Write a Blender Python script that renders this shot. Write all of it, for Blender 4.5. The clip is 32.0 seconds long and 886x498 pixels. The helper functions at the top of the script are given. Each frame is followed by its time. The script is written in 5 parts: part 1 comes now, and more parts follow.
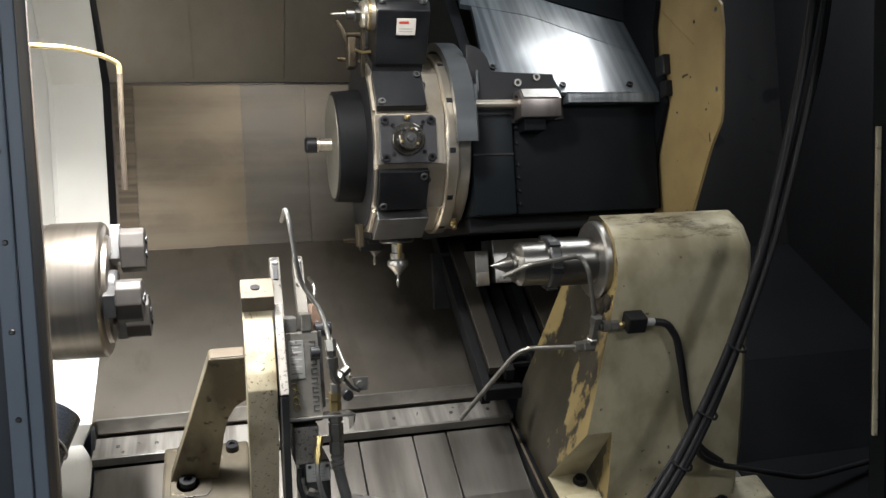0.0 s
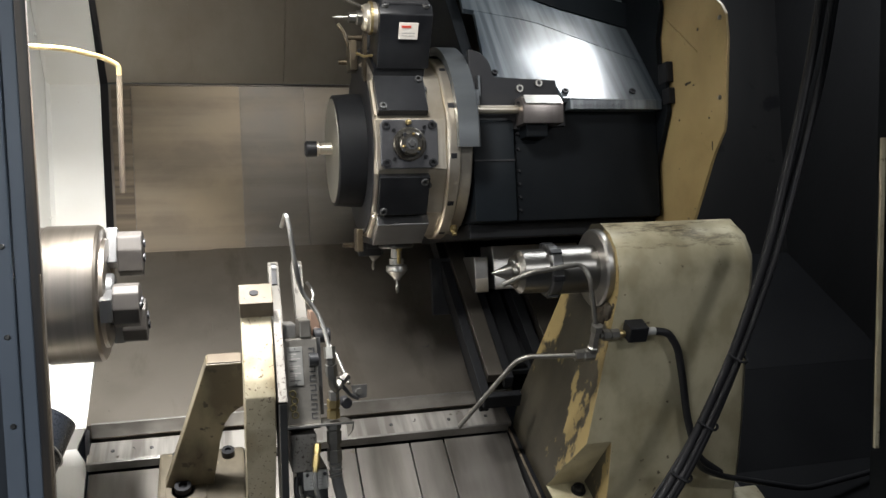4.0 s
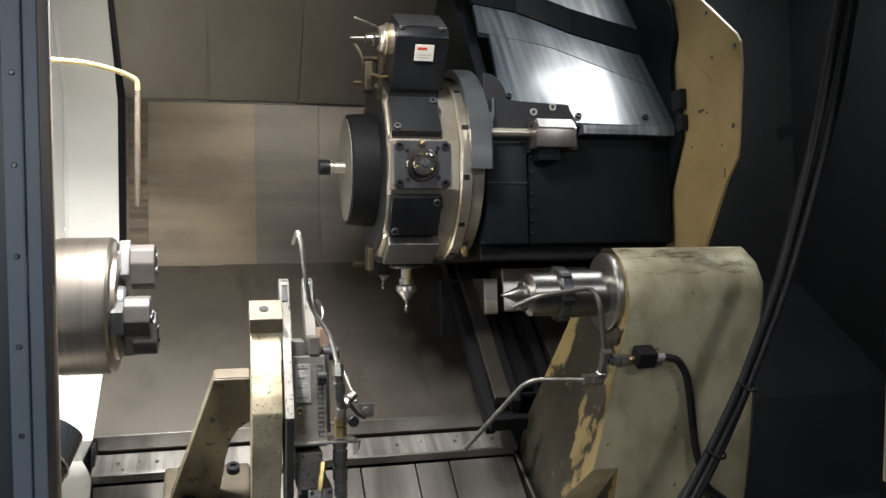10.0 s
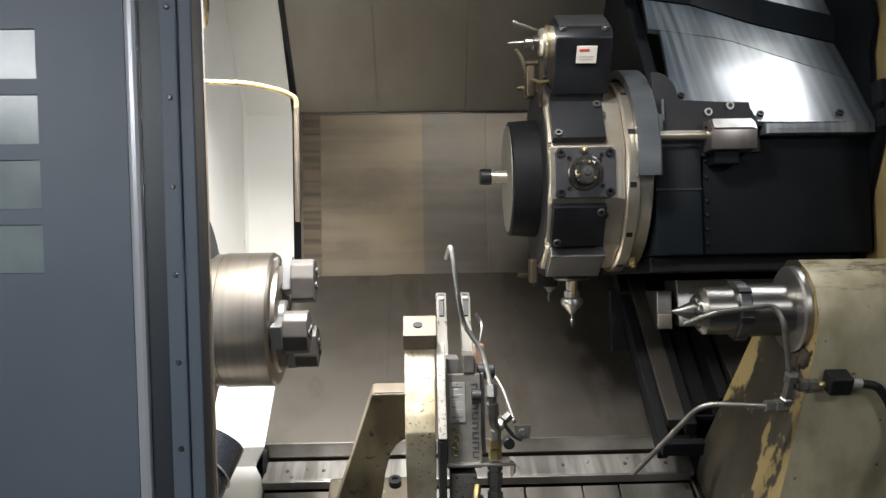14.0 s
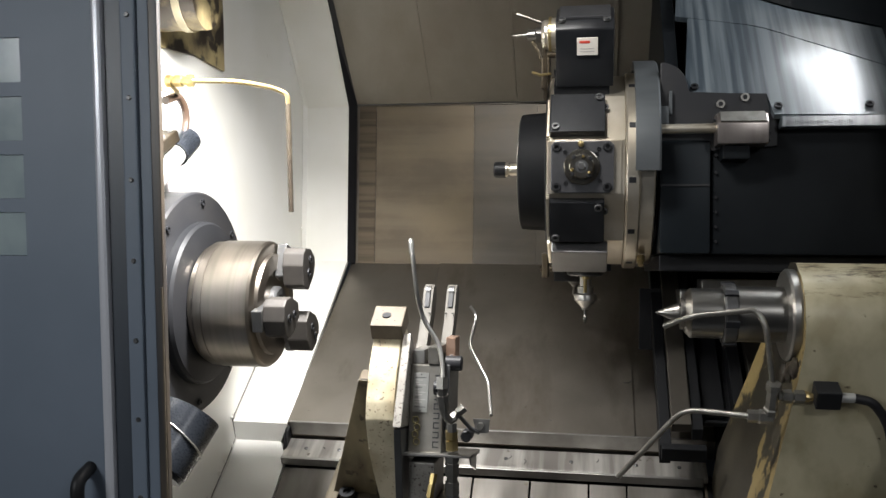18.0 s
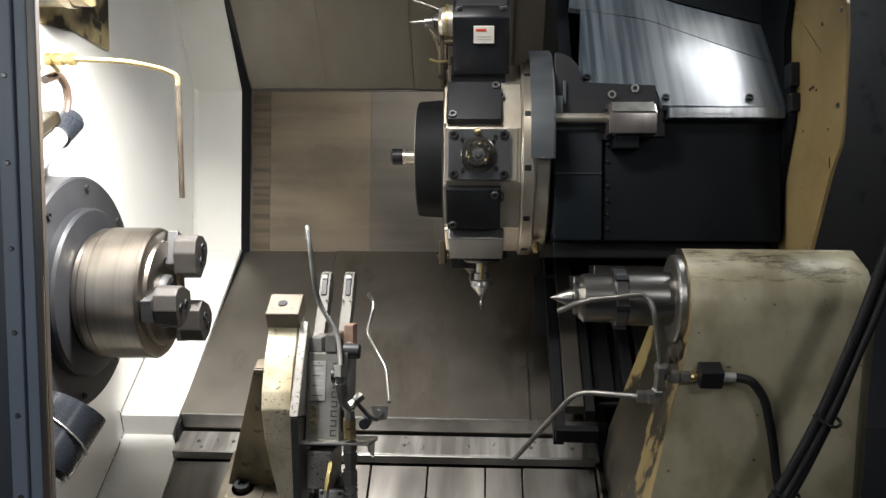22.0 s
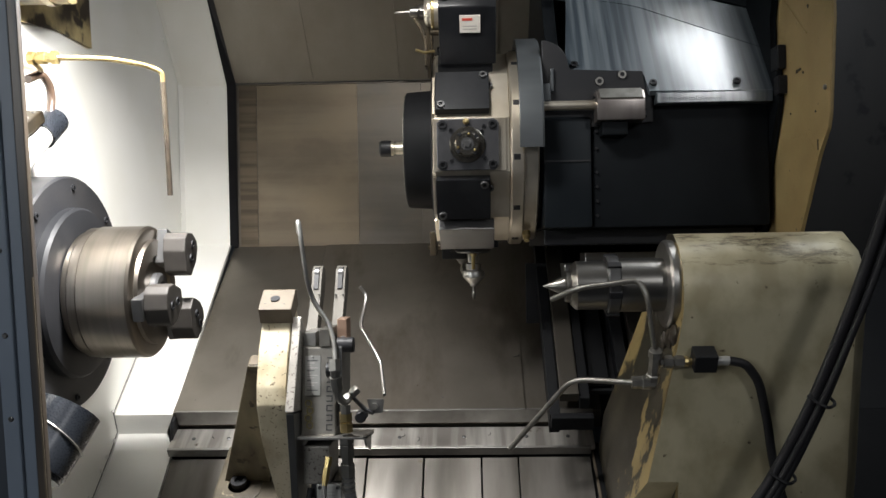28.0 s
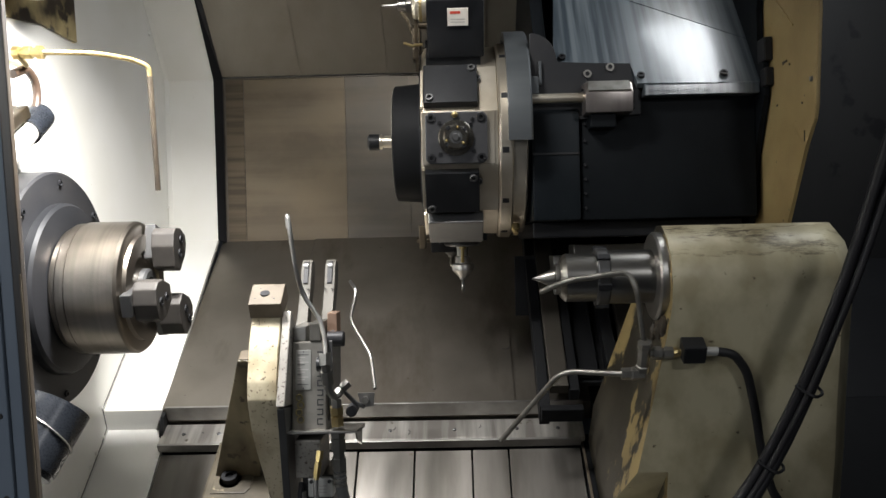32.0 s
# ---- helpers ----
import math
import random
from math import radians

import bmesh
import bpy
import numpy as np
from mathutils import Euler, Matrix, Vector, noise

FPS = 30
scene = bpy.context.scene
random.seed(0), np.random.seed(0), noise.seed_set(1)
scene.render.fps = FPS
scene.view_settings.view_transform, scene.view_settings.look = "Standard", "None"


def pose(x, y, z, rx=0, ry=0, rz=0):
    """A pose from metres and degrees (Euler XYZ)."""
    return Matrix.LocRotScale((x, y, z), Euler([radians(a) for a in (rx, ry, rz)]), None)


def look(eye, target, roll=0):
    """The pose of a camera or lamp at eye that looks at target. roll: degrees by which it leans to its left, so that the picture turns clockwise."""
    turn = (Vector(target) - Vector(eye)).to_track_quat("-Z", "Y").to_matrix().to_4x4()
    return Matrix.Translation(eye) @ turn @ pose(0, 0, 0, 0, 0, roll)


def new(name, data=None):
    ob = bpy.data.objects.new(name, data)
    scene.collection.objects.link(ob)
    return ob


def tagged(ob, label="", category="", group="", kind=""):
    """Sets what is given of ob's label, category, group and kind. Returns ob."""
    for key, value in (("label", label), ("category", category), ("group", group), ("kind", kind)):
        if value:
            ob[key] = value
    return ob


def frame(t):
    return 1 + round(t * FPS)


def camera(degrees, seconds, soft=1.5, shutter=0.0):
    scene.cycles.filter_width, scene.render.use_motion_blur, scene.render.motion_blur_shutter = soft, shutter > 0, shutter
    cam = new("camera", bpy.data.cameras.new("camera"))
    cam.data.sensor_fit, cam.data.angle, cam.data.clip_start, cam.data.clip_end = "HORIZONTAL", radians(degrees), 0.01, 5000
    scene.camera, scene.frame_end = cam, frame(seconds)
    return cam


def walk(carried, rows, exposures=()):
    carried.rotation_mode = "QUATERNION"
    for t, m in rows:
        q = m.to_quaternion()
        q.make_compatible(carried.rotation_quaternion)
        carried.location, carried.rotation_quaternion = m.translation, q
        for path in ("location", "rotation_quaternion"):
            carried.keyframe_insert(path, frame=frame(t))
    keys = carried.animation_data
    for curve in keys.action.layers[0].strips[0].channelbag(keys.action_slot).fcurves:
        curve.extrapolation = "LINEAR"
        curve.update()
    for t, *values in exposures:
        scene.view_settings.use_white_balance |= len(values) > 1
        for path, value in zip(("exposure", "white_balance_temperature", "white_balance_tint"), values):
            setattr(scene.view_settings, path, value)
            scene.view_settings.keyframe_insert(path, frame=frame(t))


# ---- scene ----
cam = camera(54.93, 32.0)
# seconds, place in metres, turn in degrees
PATH = (
    (0, 0.4699, -1.4677, 1.9276, 61.399, -4.182, -13.841),
    (0.5, 0.4619, -1.4559, 1.9320, 60.852, -4.616, -13.777),
    (1, 0.4632, -1.4582, 1.9312, 60.775, -4.517, -13.434),
    (1.5, 0.4644, -1.4620, 1.9311, 60.755, -4.587, -13.452),
    (2, 0.4688, -1.4580, 1.9314, 60.618, -4.701, -13.476),
    (2.5, 0.4726, -1.4578, 1.9326, 60.677, -4.679, -13.350),
    (3, 0.4702, -1.4603, 1.9248, 61.294, -4.672, -13.552),
    (3.5, 0.4640, -1.4532, 1.9290, 61.378, -4.800, -13.799),
    (5.5, 0.4601, -1.4366, 1.9220, 62.075, -5.852, -13.779),
    (6, 0.4424, -1.4190, 1.9103, 61.474, -6.979, -13.293),
    (6.5, 0.4316, -1.4138, 1.9077, 61.662, -7.200, -12.849),
    (7, 0.4360, -1.4298, 1.9122, 62.306, -7.116, -13.013),
    (7.5, 0.4424, -1.4412, 1.9182, 62.647, -6.368, -12.723),
    (8, 0.4490, -1.4615, 1.9336, 63.615, -5.817, -13.011),
    (8.5, 0.4515, -1.4658, 1.9369, 63.524, -5.530, -13.054),
    (9, 0.4533, -1.4617, 1.9361, 63.128, -5.797, -13.001),
    (9.5, 0.4557, -1.4560, 1.9322, 62.918, -5.730, -12.723),
    (10, 0.4583, -1.4514, 1.9288, 62.842, -5.829, -12.664),
    (10.5, 0.4577, -1.4492, 1.9297, 62.687, -5.589, -12.616),
    (11, 0.4598, -1.4488, 1.9296, 62.543, -5.483, -12.332),
    (11.5, 0.4623, -1.4449, 1.9276, 62.156, -5.136, -11.643),
    (12, 0.4695, -1.4370, 1.9279, 62.412, -4.303, -11.008),
    (12.5, 0.4920, -1.4470, 1.9248, 63.104, -3.475, -10.717),
    (13, 0.5106, -1.4385, 1.9231, 62.531, -3.091, -8.504),
    (13.5, 0.5213, -1.4267, 1.9235, 60.617, -1.761, -6.379),
    (14, 0.5237, -1.3887, 1.9197, 62.434, 0.227, -1.679),
    (14.5, 0.5615, -1.3691, 1.9073, 60.067, -0.499, 0.106),
    (15, 0.6965, -1.3512, 1.9186, 60.611, 1.206, 1.529),
    (15.5, 0.7891, -1.3730, 1.9209, 63.175, 3.960, 9.414),
    (17.5, 0.8735, -1.3964, 1.9378, 64.400, 5.332, 12.551),
    (18, 0.8810, -1.3829, 1.9316, 61.850, 4.203, 8.967),
    (18.5, 0.8826, -1.3800, 1.9270, 60.745, 2.915, 6.604),
    (19, 0.8833, -1.3808, 1.9282, 60.889, 2.866, 5.651),
    (19.5, 0.8850, -1.3775, 1.9261, 60.600, 2.825, 5.114),
    (20, 0.8828, -1.3779, 1.9283, 61.121, 2.534, 4.898),
    (20.5, 0.8815, -1.3799, 1.9295, 61.217, 2.512, 4.736),
    (21, 0.8810, -1.3786, 1.9292, 61.162, 2.316, 4.308),
    (21.5, 0.8801, -1.3801, 1.9279, 61.054, 1.630, 3.540),
    (22, 0.8777, -1.3811, 1.9272, 60.789, 0.965, 2.790),
    (22.5, 0.8746, -1.3835, 1.9279, 60.760, 0.955, 2.855),
    (23, 0.8753, -1.3832, 1.9277, 60.703, 1.136, 2.799),
    (23.5, 0.8743, -1.3855, 1.9265, 60.867, 1.257, 2.676),
    (24, 0.8774, -1.3833, 1.9305, 60.722, 1.478, 2.749),
    (24.5, 0.8755, -1.3817, 1.9325, 60.591, 1.576, 2.682),
    (25, 0.8746, -1.3845, 1.9305, 60.672, 1.645, 2.663),
    (25.5, 0.8729, -1.3854, 1.9331, 60.546, 1.754, 2.593),
    (27.5, 0.8724, -1.3776, 1.9245, 60.225, 1.871, 1.662),
    (28, 0.8704, -1.3774, 1.9259, 60.134, 1.822, 1.366),
    (28.5, 0.8705, -1.3760, 1.9266, 59.908, 1.930, 1.449),
    (29, 0.8675, -1.3775, 1.9265, 59.714, 1.896, 1.453),
    (29.5, 0.8692, -1.3779, 1.9261, 59.662, 2.017, 1.400),
    (30, 0.8685, -1.3798, 1.9252, 59.783, 2.091, 1.380),
    (30.5, 0.8663, -1.3797, 1.9299, 59.610, 2.202, 1.348),
    (31, 0.8676, -1.3811, 1.9264, 59.640, 2.289, 1.281),
    (31.5, 0.8656, -1.3803, 1.9260, 59.674, 1.920, 0.836),
    (32, 0.8666, -1.3785, 1.9268, 59.652, 1.749, 0.438),
)
walk(cam, [(r[0], pose(*r[1:])) for r in PATH], exposures=((0, 0.0), (14, 0.0), (18, -0.2), (25.5, -0.3), (27.5, -0.45), (30, -0.38), (32, -0.48)))

AXIS_Z = 1.05   # height of the spindle axis
SLANT = Matrix.Translation((0, 0, AXIS_Z)) @ Matrix.Rotation(radians(-30), 4, "X")   # frame of the slanted carriage
SLIDE = (0.022, 0.0, -0.022)   # where the carriage stands along its slides
RIDE = SLANT @ Matrix.Translation(SLIDE)

# ---- light ----
world = bpy.data.worlds.new("shop_air")
scene.world = world
world.use_nodes = True
world.node_tree.nodes["Background"].inputs[0].default_value = (0.55, 0.6, 0.7, 1)
world.node_tree.nodes["Background"].inputs[1].default_value = 0.04


def area_lamp(name, pose_m, sx, sy, watts, colour):
    data = bpy.data.lights.new(name, "AREA")
    data.shape, data.size, data.size_y, data.energy, data.color = "RECTANGLE", sx, sy, watts, colour
    ob = new(name, data)
    ob.matrix_world = pose_m
    return ob


LAMP = look((0.35, 0.07, 1.73), (0.0, -0.26, 0.60))
area_lamp("machine_lamp_light", LAMP, 0.10, 0.14, 26, (1.0, 0.985, 0.97)).data.spread = radians(124)
area_lamp("roof_lamp_light", look((1.74, 0.66, 1.96), (1.62, 0.58, 1.4)), 0.58, 0.42, 14.0, (0.92, 0.96, 1.0))
area_lamp("front_lamp_light", look((0.64, 0.05, 1.98), (0.62, 0.10, 1.0)), 0.34, 0.08, 6.2, (1.0, 0.98, 0.95)).data.spread = radians(130)
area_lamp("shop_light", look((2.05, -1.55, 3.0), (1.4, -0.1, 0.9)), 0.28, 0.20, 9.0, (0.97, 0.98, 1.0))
# Unseen fill, added only to brighten the door's outer face.
area_lamp("door_fill_light", look((-0.9, -1.9, 2.7), (0.0, -0.4, 1.25)), 1.0, 0.3, 4.2, (0.95, 0.98, 1.0)).data.spread = radians(75)


# ---- materials ----
def node_material(name):
    m = bpy.data.materials.new(name)
    m.use_nodes = True
    return m, m.node_tree.nodes, m.node_tree.links, m.node_tree.nodes["Principled BSDF"]


def material(name, colour, rough=0.5, metal=0.0, colour2=None, scale=(8, 8, 8), amount=0.6, bump=0.15, fine=220.0, spots=None, spot_at=0.62, spot_scale=25.0, piece=0.0, swing=0.06, gloss=0.5, film=None):
    """Base colour with broad clouds, fine grain, optional oil film, dirt spots and a relief."""
    m, nodes, links, bsdf = node_material(name)
    coord = nodes.new("ShaderNodeTexCoord")
    mapping = nodes.new("ShaderNodeMapping")
    mapping.inputs["Scale"].default_value = scale
    links.new(coord.outputs["Object"], mapping.inputs[0])
    broad = nodes.new("ShaderNodeTexNoise")
    broad.inputs["Scale"].default_value, broad.inputs["Detail"].default_value = 1.0, 6
    links.new(mapping.outputs[0], broad.inputs["Vector"])
    grain = nodes.new("ShaderNodeTexNoise")
    grain.inputs["Scale"].default_value, grain.inputs["Detail"].default_value = fine / 8.0, 3
    links.new(mapping.outputs[0], grain.inputs["Vector"])
    other = colour2 or tuple(c * 0.6 for c in colour)
    ramp = nodes.new("ShaderNodeMapRange")
    ramp.inputs["From Min"].default_value, ramp.inputs["From Max"].default_value = 0.40, 0.62
    ramp.inputs["To Max"].default_value = amount
    links.new(broad.outputs["Fac"], ramp.inputs["Value"])
    mix = nodes.new("ShaderNodeMix")
    mix.data_type = "RGBA"
    mix.inputs["A"].default_value, mix.inputs["B"].default_value = (*colour, 1), (*other, 1)
    links.new(ramp.outputs[0], mix.inputs["Factor"])
    out = mix.outputs["Result"]
    if film:
        tone, stretch, low, high = film
        spread = nodes.new("ShaderNodeMapping")
        spread.inputs["Scale"].default_value = stretch
        links.new(coord.outputs["Object"], spread.inputs[0])
        oil = nodes.new("ShaderNodeTexNoise")
        oil.inputs["Scale"].default_value, oil.inputs["Detail"].default_value = 1.0, 9
        oil.inputs["Roughness"].default_value, oil.inputs["Distortion"].default_value = 0.62, 0.15
        links.new(spread.outputs[0], oil.inputs["Vector"])
        soft = nodes.new("ShaderNodeMapRange")
        soft.inputs["From Min"].default_value, soft.inputs["From Max"].default_value = low, high
        soft.inputs["To Max"].default_value = 0.85
        links.new(oil.outputs["Fac"], soft.inputs["Value"])
        mix3 = nodes.new("ShaderNodeMix")
        mix3.data_type = "RGBA"
        mix3.inputs["B"].default_value = (*tone, 1)
        links.new(soft.outputs[0], mix3.inputs["Factor"])
        links.new(out, mix3.inputs["A"])
        out = mix3.outputs["Result"]
    if spots:
        dirt = nodes.new("ShaderNodeTexNoise")
        dirt.inputs["Scale"].default_value, dirt.inputs["Detail"].default_value = spot_scale, 5
        links.new(coord.outputs["Object"], dirt.inputs["Vector"])
        step = nodes.new("ShaderNodeMapRange")
        step.inputs["From Min"].default_value, step.inputs["From Max"].default_value = spot_at, spot_at + 0.05
        links.new(dirt.outputs["Fac"], step.inputs["Value"])
        mix2 = nodes.new("ShaderNodeMix")
        mix2.data_type = "RGBA"
        mix2.inputs["B"].default_value = (*spots, 1)
        links.new(step.outputs[0], mix2.inputs["Factor"])
        links.new(out, mix2.inputs["A"])
        out = mix2.outputs["Result"]
    if piece:
        info = nodes.new("ShaderNodeObjectInfo")
        vary = nodes.new("ShaderNodeMapRange")
        vary.inputs["To Min"].default_value, vary.inputs["To Max"].default_value = 1 - piece, 1 + piece
        links.new(info.outputs["Random"], vary.inputs["Value"])
        mul = nodes.new("ShaderNodeVectorMath")
        mul.operation = "SCALE"
        links.new(out, mul.inputs[0])
        links.new(vary.outputs[0], mul.inputs["Scale"])
        out = mul.outputs[0]
    links.new(out, bsdf.inputs["Base Color"])
    r = nodes.new("ShaderNodeMapRange")
    r.inputs["To Min"].default_value, r.inputs["To Max"].default_value = max(0.03, rough - swing), min(1, rough + swing)
    links.new(grain.outputs["Fac"], r.inputs["Value"])
    links.new(r.outputs[0], bsdf.inputs["Roughness"])
    bsdf.inputs["Metallic"].default_value = metal
    bsdf.inputs["Specular IOR Level"].default_value = gloss
    if bump:
        b = nodes.new("ShaderNodeBump")
        b.inputs["Strength"].default_value, b.inputs["Distance"].default_value = bump, 0.002
        links.new(grain.outputs["Fac"], b.inputs["Height"])
        links.new(b.outputs[0], bsdf.inputs["Normal"])
    return m


WHITE = material("white_enamel", (0.81, 0.80, 0.755), 0.36, 0, (0.74, 0.725, 0.655), (4, 4, 4), 0.6, 0.02, spots=(0.40, 0.35, 0.26), spot_at=0.74, spot_scale=60)
CREAM = material("cream_enamel", (0.47, 0.425, 0.295), 0.45, 0, (0.26, 0.215, 0.13), (12, 12, 10), 0.9, 0.05, spots=(0.10, 0.075, 0.045), spot_at=0.64, spot_scale=90)
YELLOW = material("aged_yellow_paint", (0.36, 0.268, 0.122), 0.5, 0, (0.27, 0.195, 0.083), (6, 6, 6), 0.8, 0.03, spots=(0.10, 0.075, 0.04), spot_at=0.70, spot_scale=60, film=((0.21, 0.15, 0.065), (9, 5, 5), 0.52, 0.74))
STEEL = material("brushed_stainless", (0.125, 0.113, 0.097), 0.44, 0.85, (0.090, 0.080, 0.067), (1.6, 24, 24), 0.7, 0.02, piece=0.08, swing=0.06, film=((0.150, 0.126, 0.096), (4.5, 6, 6), 0.45, 0.72), spots=(0.045, 0.036, 0.028), spot_at=0.74, spot_scale=70)
PANSTEEL = material("worn_cover_steel", (0.27, 0.246, 0.212), 0.34, 0.85, (0.185, 0.165, 0.138), (4, 4, 4), 0.7, 0.02, swing=0.08, film=((0.125, 0.102, 0.075), (7, 2.6, 2.6), 0.50, 0.74), spots=(0.075, 0.06, 0.045), spot_at=0.735, spot_scale=85)
GROUND = material("ground_steel", (0.27, 0.26, 0.24), 0.32, 1.0, (0.20, 0.19, 0.175), (25, 2, 2), 0.3, 0.0, swing=0.02)
DARKSTEEL = material("dark_steel", (0.13, 0.13, 0.13), 0.4, 0.8, (0.08, 0.08, 0.08), (8, 8, 8), 0.6, 0.08)
BLACK = material("black_oxide", (0.012, 0.0125, 0.014), 0.45, 0.0, (0.02, 0.02, 0.022), (10, 10, 10), 0.6, 0.02, gloss=0.25)
BLACKPAINT = material("blue_black_paint", (0.0075, 0.010, 0.0125), 0.4, 0.0, (0.014, 0.018, 0.021), (3, 12, 3), 0.7, 0.02, gloss=0.14)
NICKEL = material("warm_nickel_steel", (0.62, 0.57, 0.48), 0.34, 0.85, (0.42, 0.36, 0.27), (9, 9, 9), 0.8, 0.02)
BRASS = material("brass", (0.46, 0.36, 0.175), 0.34, 0.85, (0.33, 0.25, 0.115), (20, 20, 20), 0.6, 0.02)
RUBBER = material("black_rubber", (0.014, 0.014, 0.016), 0.5, 0, (0.022, 0.022, 0.023), (20, 20, 20), 0.5, 0.1, gloss=0.3)
DOORGREY = material("slate_grey_paint", (0.15, 0.182, 0.228), 0.45, 0, (0.122, 0.152, 0.193), (4, 4, 4), 0.6, 0.02, gloss=0.4)
SHOP = material("shop_wall_paint", (0.4, 0.42, 0.45), 0.7, 0, (0.3, 0.32, 0.34), (2, 2, 2), 0.5, 0.05)


STEELWARM = material("tinted_stainless", (0.155, 0.128, 0.094), 0.44, 0.85, (0.100, 0.083, 0.063), (1.6, 24, 24), 0.7, 0.02, swing=0.06, film=((0.180, 0.144, 0.099), (4.5, 6, 6), 0.42, 0.70), spots=(0.05, 0.038, 0.028), spot_at=0.74, spot_scale=70)
STEELWORN = material("rubbed_stainless", (0.12, 0.097, 0.070), 0.46, 0.85, (0.065, 0.052, 0.038), (2, 60, 60), 0.9, 0.02)
STEELDARK = material("grey_stainless", (0.25, 0.232, 0.20), 0.5, 0.85, (0.20, 0.185, 0.16), (6, 1.5, 1.5), 0.4, 0.01, swing=0.03, film=((0.19, 0.162, 0.125), (3, 2, 2), 0.46, 0.72))
GROUNDDULL = material("dull_machined_steel", (0.40, 0.39, 0.37), 0.36, 0.95, (0.28, 0.27, 0.25), (30, 30, 30), 0.5, 0.02, swing=0.07)
LEDGE = material("scratched_ledge_steel", (0.30, 0.28, 0.255), 0.36, 0.75, (0.60, 0.58, 0.54), (38, 3, 3), 0.9, 0.05, spots=(0.17, 0.15, 0.125), spot_at=0.68, spot_scale=40)
BEDPLATE = material("ground_plate_steel", (0.195, 0.182, 0.165), 0.38, 0.78, (0.10, 0.092, 0.08), (14, 2.2, 2.2), 0.9, 0.04, spots=(0.13, 0.11, 0.085), spot_at=0.68, spot_scale=22, piece=0.2)
CHUCKSTEEL = material("turned_chuck_steel", (0.26, 0.23, 0.195), 0.33, 1.0, (0.195, 0.172, 0.142), (110, 1.5, 1.5), 0.6, 0.0, swing=0.05)
DARKGREY = material("dark_grey_paint", (0.020, 0.0205, 0.023), 0.45, 0.0, (0.032, 0.031, 0.031), (10, 10, 10), 0.6, 0.03, gloss=0.25)
CREAMCHIP = material("chipped_cream_enamel", (0.48, 0.425, 0.30), 0.45, 0, (0.28, 0.228, 0.14), (16, 16, 9), 0.95, 0.05, spots=(0.13, 0.10, 0.065), spot_at=0.62, spot_scale=170, film=((0.20, 0.16, 0.10), (14, 14, 7), 0.56, 0.72))
CREAMBARE = material("rubbed_cream_enamel", (0.105, 0.083, 0.057), 0.66, 0.0, (0.075, 0.058, 0.038), (25, 25, 25), 0.8, 0.05, spots=(0.08, 0.06, 0.045), spot_at=0.66, spot_scale=110)
STAINEDCREAM = material("sooty_cream_enamel", (0.46, 0.37, 0.19), 0.45, 0, (0.035, 0.026, 0.018), (9, 9, 9), 1.0, 0.03, spots=(0.03, 0.022, 0.015), spot_at=0.53, spot_scale=12)
SPECKLED = material("speckled_steel", (0.27, 0.255, 0.23), 0.45, 0.5, (0.18, 0.168, 0.15), (20, 20, 20), 0.6, 0.04, spots=(0.085, 0.07, 0.06), spot_at=0.59, spot_scale=190)
BODYSTEEL = material("oiled_body_steel", (0.20, 0.19, 0.17), 0.4, 0.8, (0.12, 0.113, 0.10), (22, 22, 22), 0.8, 0.03)
ARMSTEEL = material("polished_arm_steel", (0.10, 0.093, 0.08), 0.68, 0.25, (0.065, 0.06, 0.05), (15, 15, 15), 0.6, 0.02)
EMBLEM = material("oily_brass_paint", (0.20, 0.17, 0.075), 0.45, 0.5, (0.12, 0.10, 0.05), (40, 40, 40), 0.6, 0.05)
COLLET = material("oily_collet_steel", (0.17, 0.16, 0.14), 0.28, 0.95, (0.09, 0.083, 0.073), (40, 40, 40), 0.7, 0.0)
RODBLOCK = material("oily_block_steel", (0.42, 0.375, 0.35), 0.33, 0.9, (0.21, 0.185, 0.17), (25, 6, 6), 0.7, 0.02)
PIPE = material("dull_pipe_steel", (0.26, 0.25, 0.225), 0.38, 0.8, (0.16, 0.15, 0.135), (40, 40, 40), 0.7, 0.0)
# Cream with grime, darkened too for the shade on the brace's front.
GRIMYSHADE = material("grimy_shaded_cream_enamel", (0.23, 0.195, 0.122), 0.42, 0, (0.085, 0.068, 0.04), (11, 11, 6), 1.0, 0.04, spots=(0.045, 0.035, 0.022), spot_at=0.61, spot_scale=42)
GRIMEBASE = material("grimy_base_enamel", (0.075, 0.062, 0.040), 0.5, 0, (0.036, 0.029, 0.018), (13, 13, 13), 1.0, 0.05, spots=(0.25, 0.21, 0.13), spot_at=0.66, spot_scale=38)
COPPER = material("copper_block", (0.45, 0.3, 0.22), 0.4, 0.8, (0.3, 0.2, 0.15), (30, 30, 30), 0.6, 0.08)
PLATEALU = material("etched_aluminium", (0.30, 0.30, 0.285), 0.4, 0.7, (0.22, 0.22, 0.205), (30, 30, 30), 0.5, 0.02)
FITTING = material("grey_zinc_fitting", (0.27, 0.262, 0.24), 0.34, 0.75, (0.16, 0.153, 0.138), (40, 40, 40), 0.6, 0.03)
FITTINGLIGHT = material("bright_zinc_fitting", (0.32, 0.31, 0.285), 0.34, 0.8, (0.19, 0.183, 0.165), (40, 40, 40), 0.6, 0.02)
BRASSBRIGHT = material("yellow_brass", (0.48, 0.375, 0.165), 0.34, 0.9, (0.33, 0.235, 0.09), (30, 30, 30), 0.6, 0.05)
BRASSDARK = material("blackened_brass", (0.085, 0.066, 0.042), 0.42, 0.8, (0.05, 0.042, 0.033), (30, 30, 30), 0.7, 0.08)
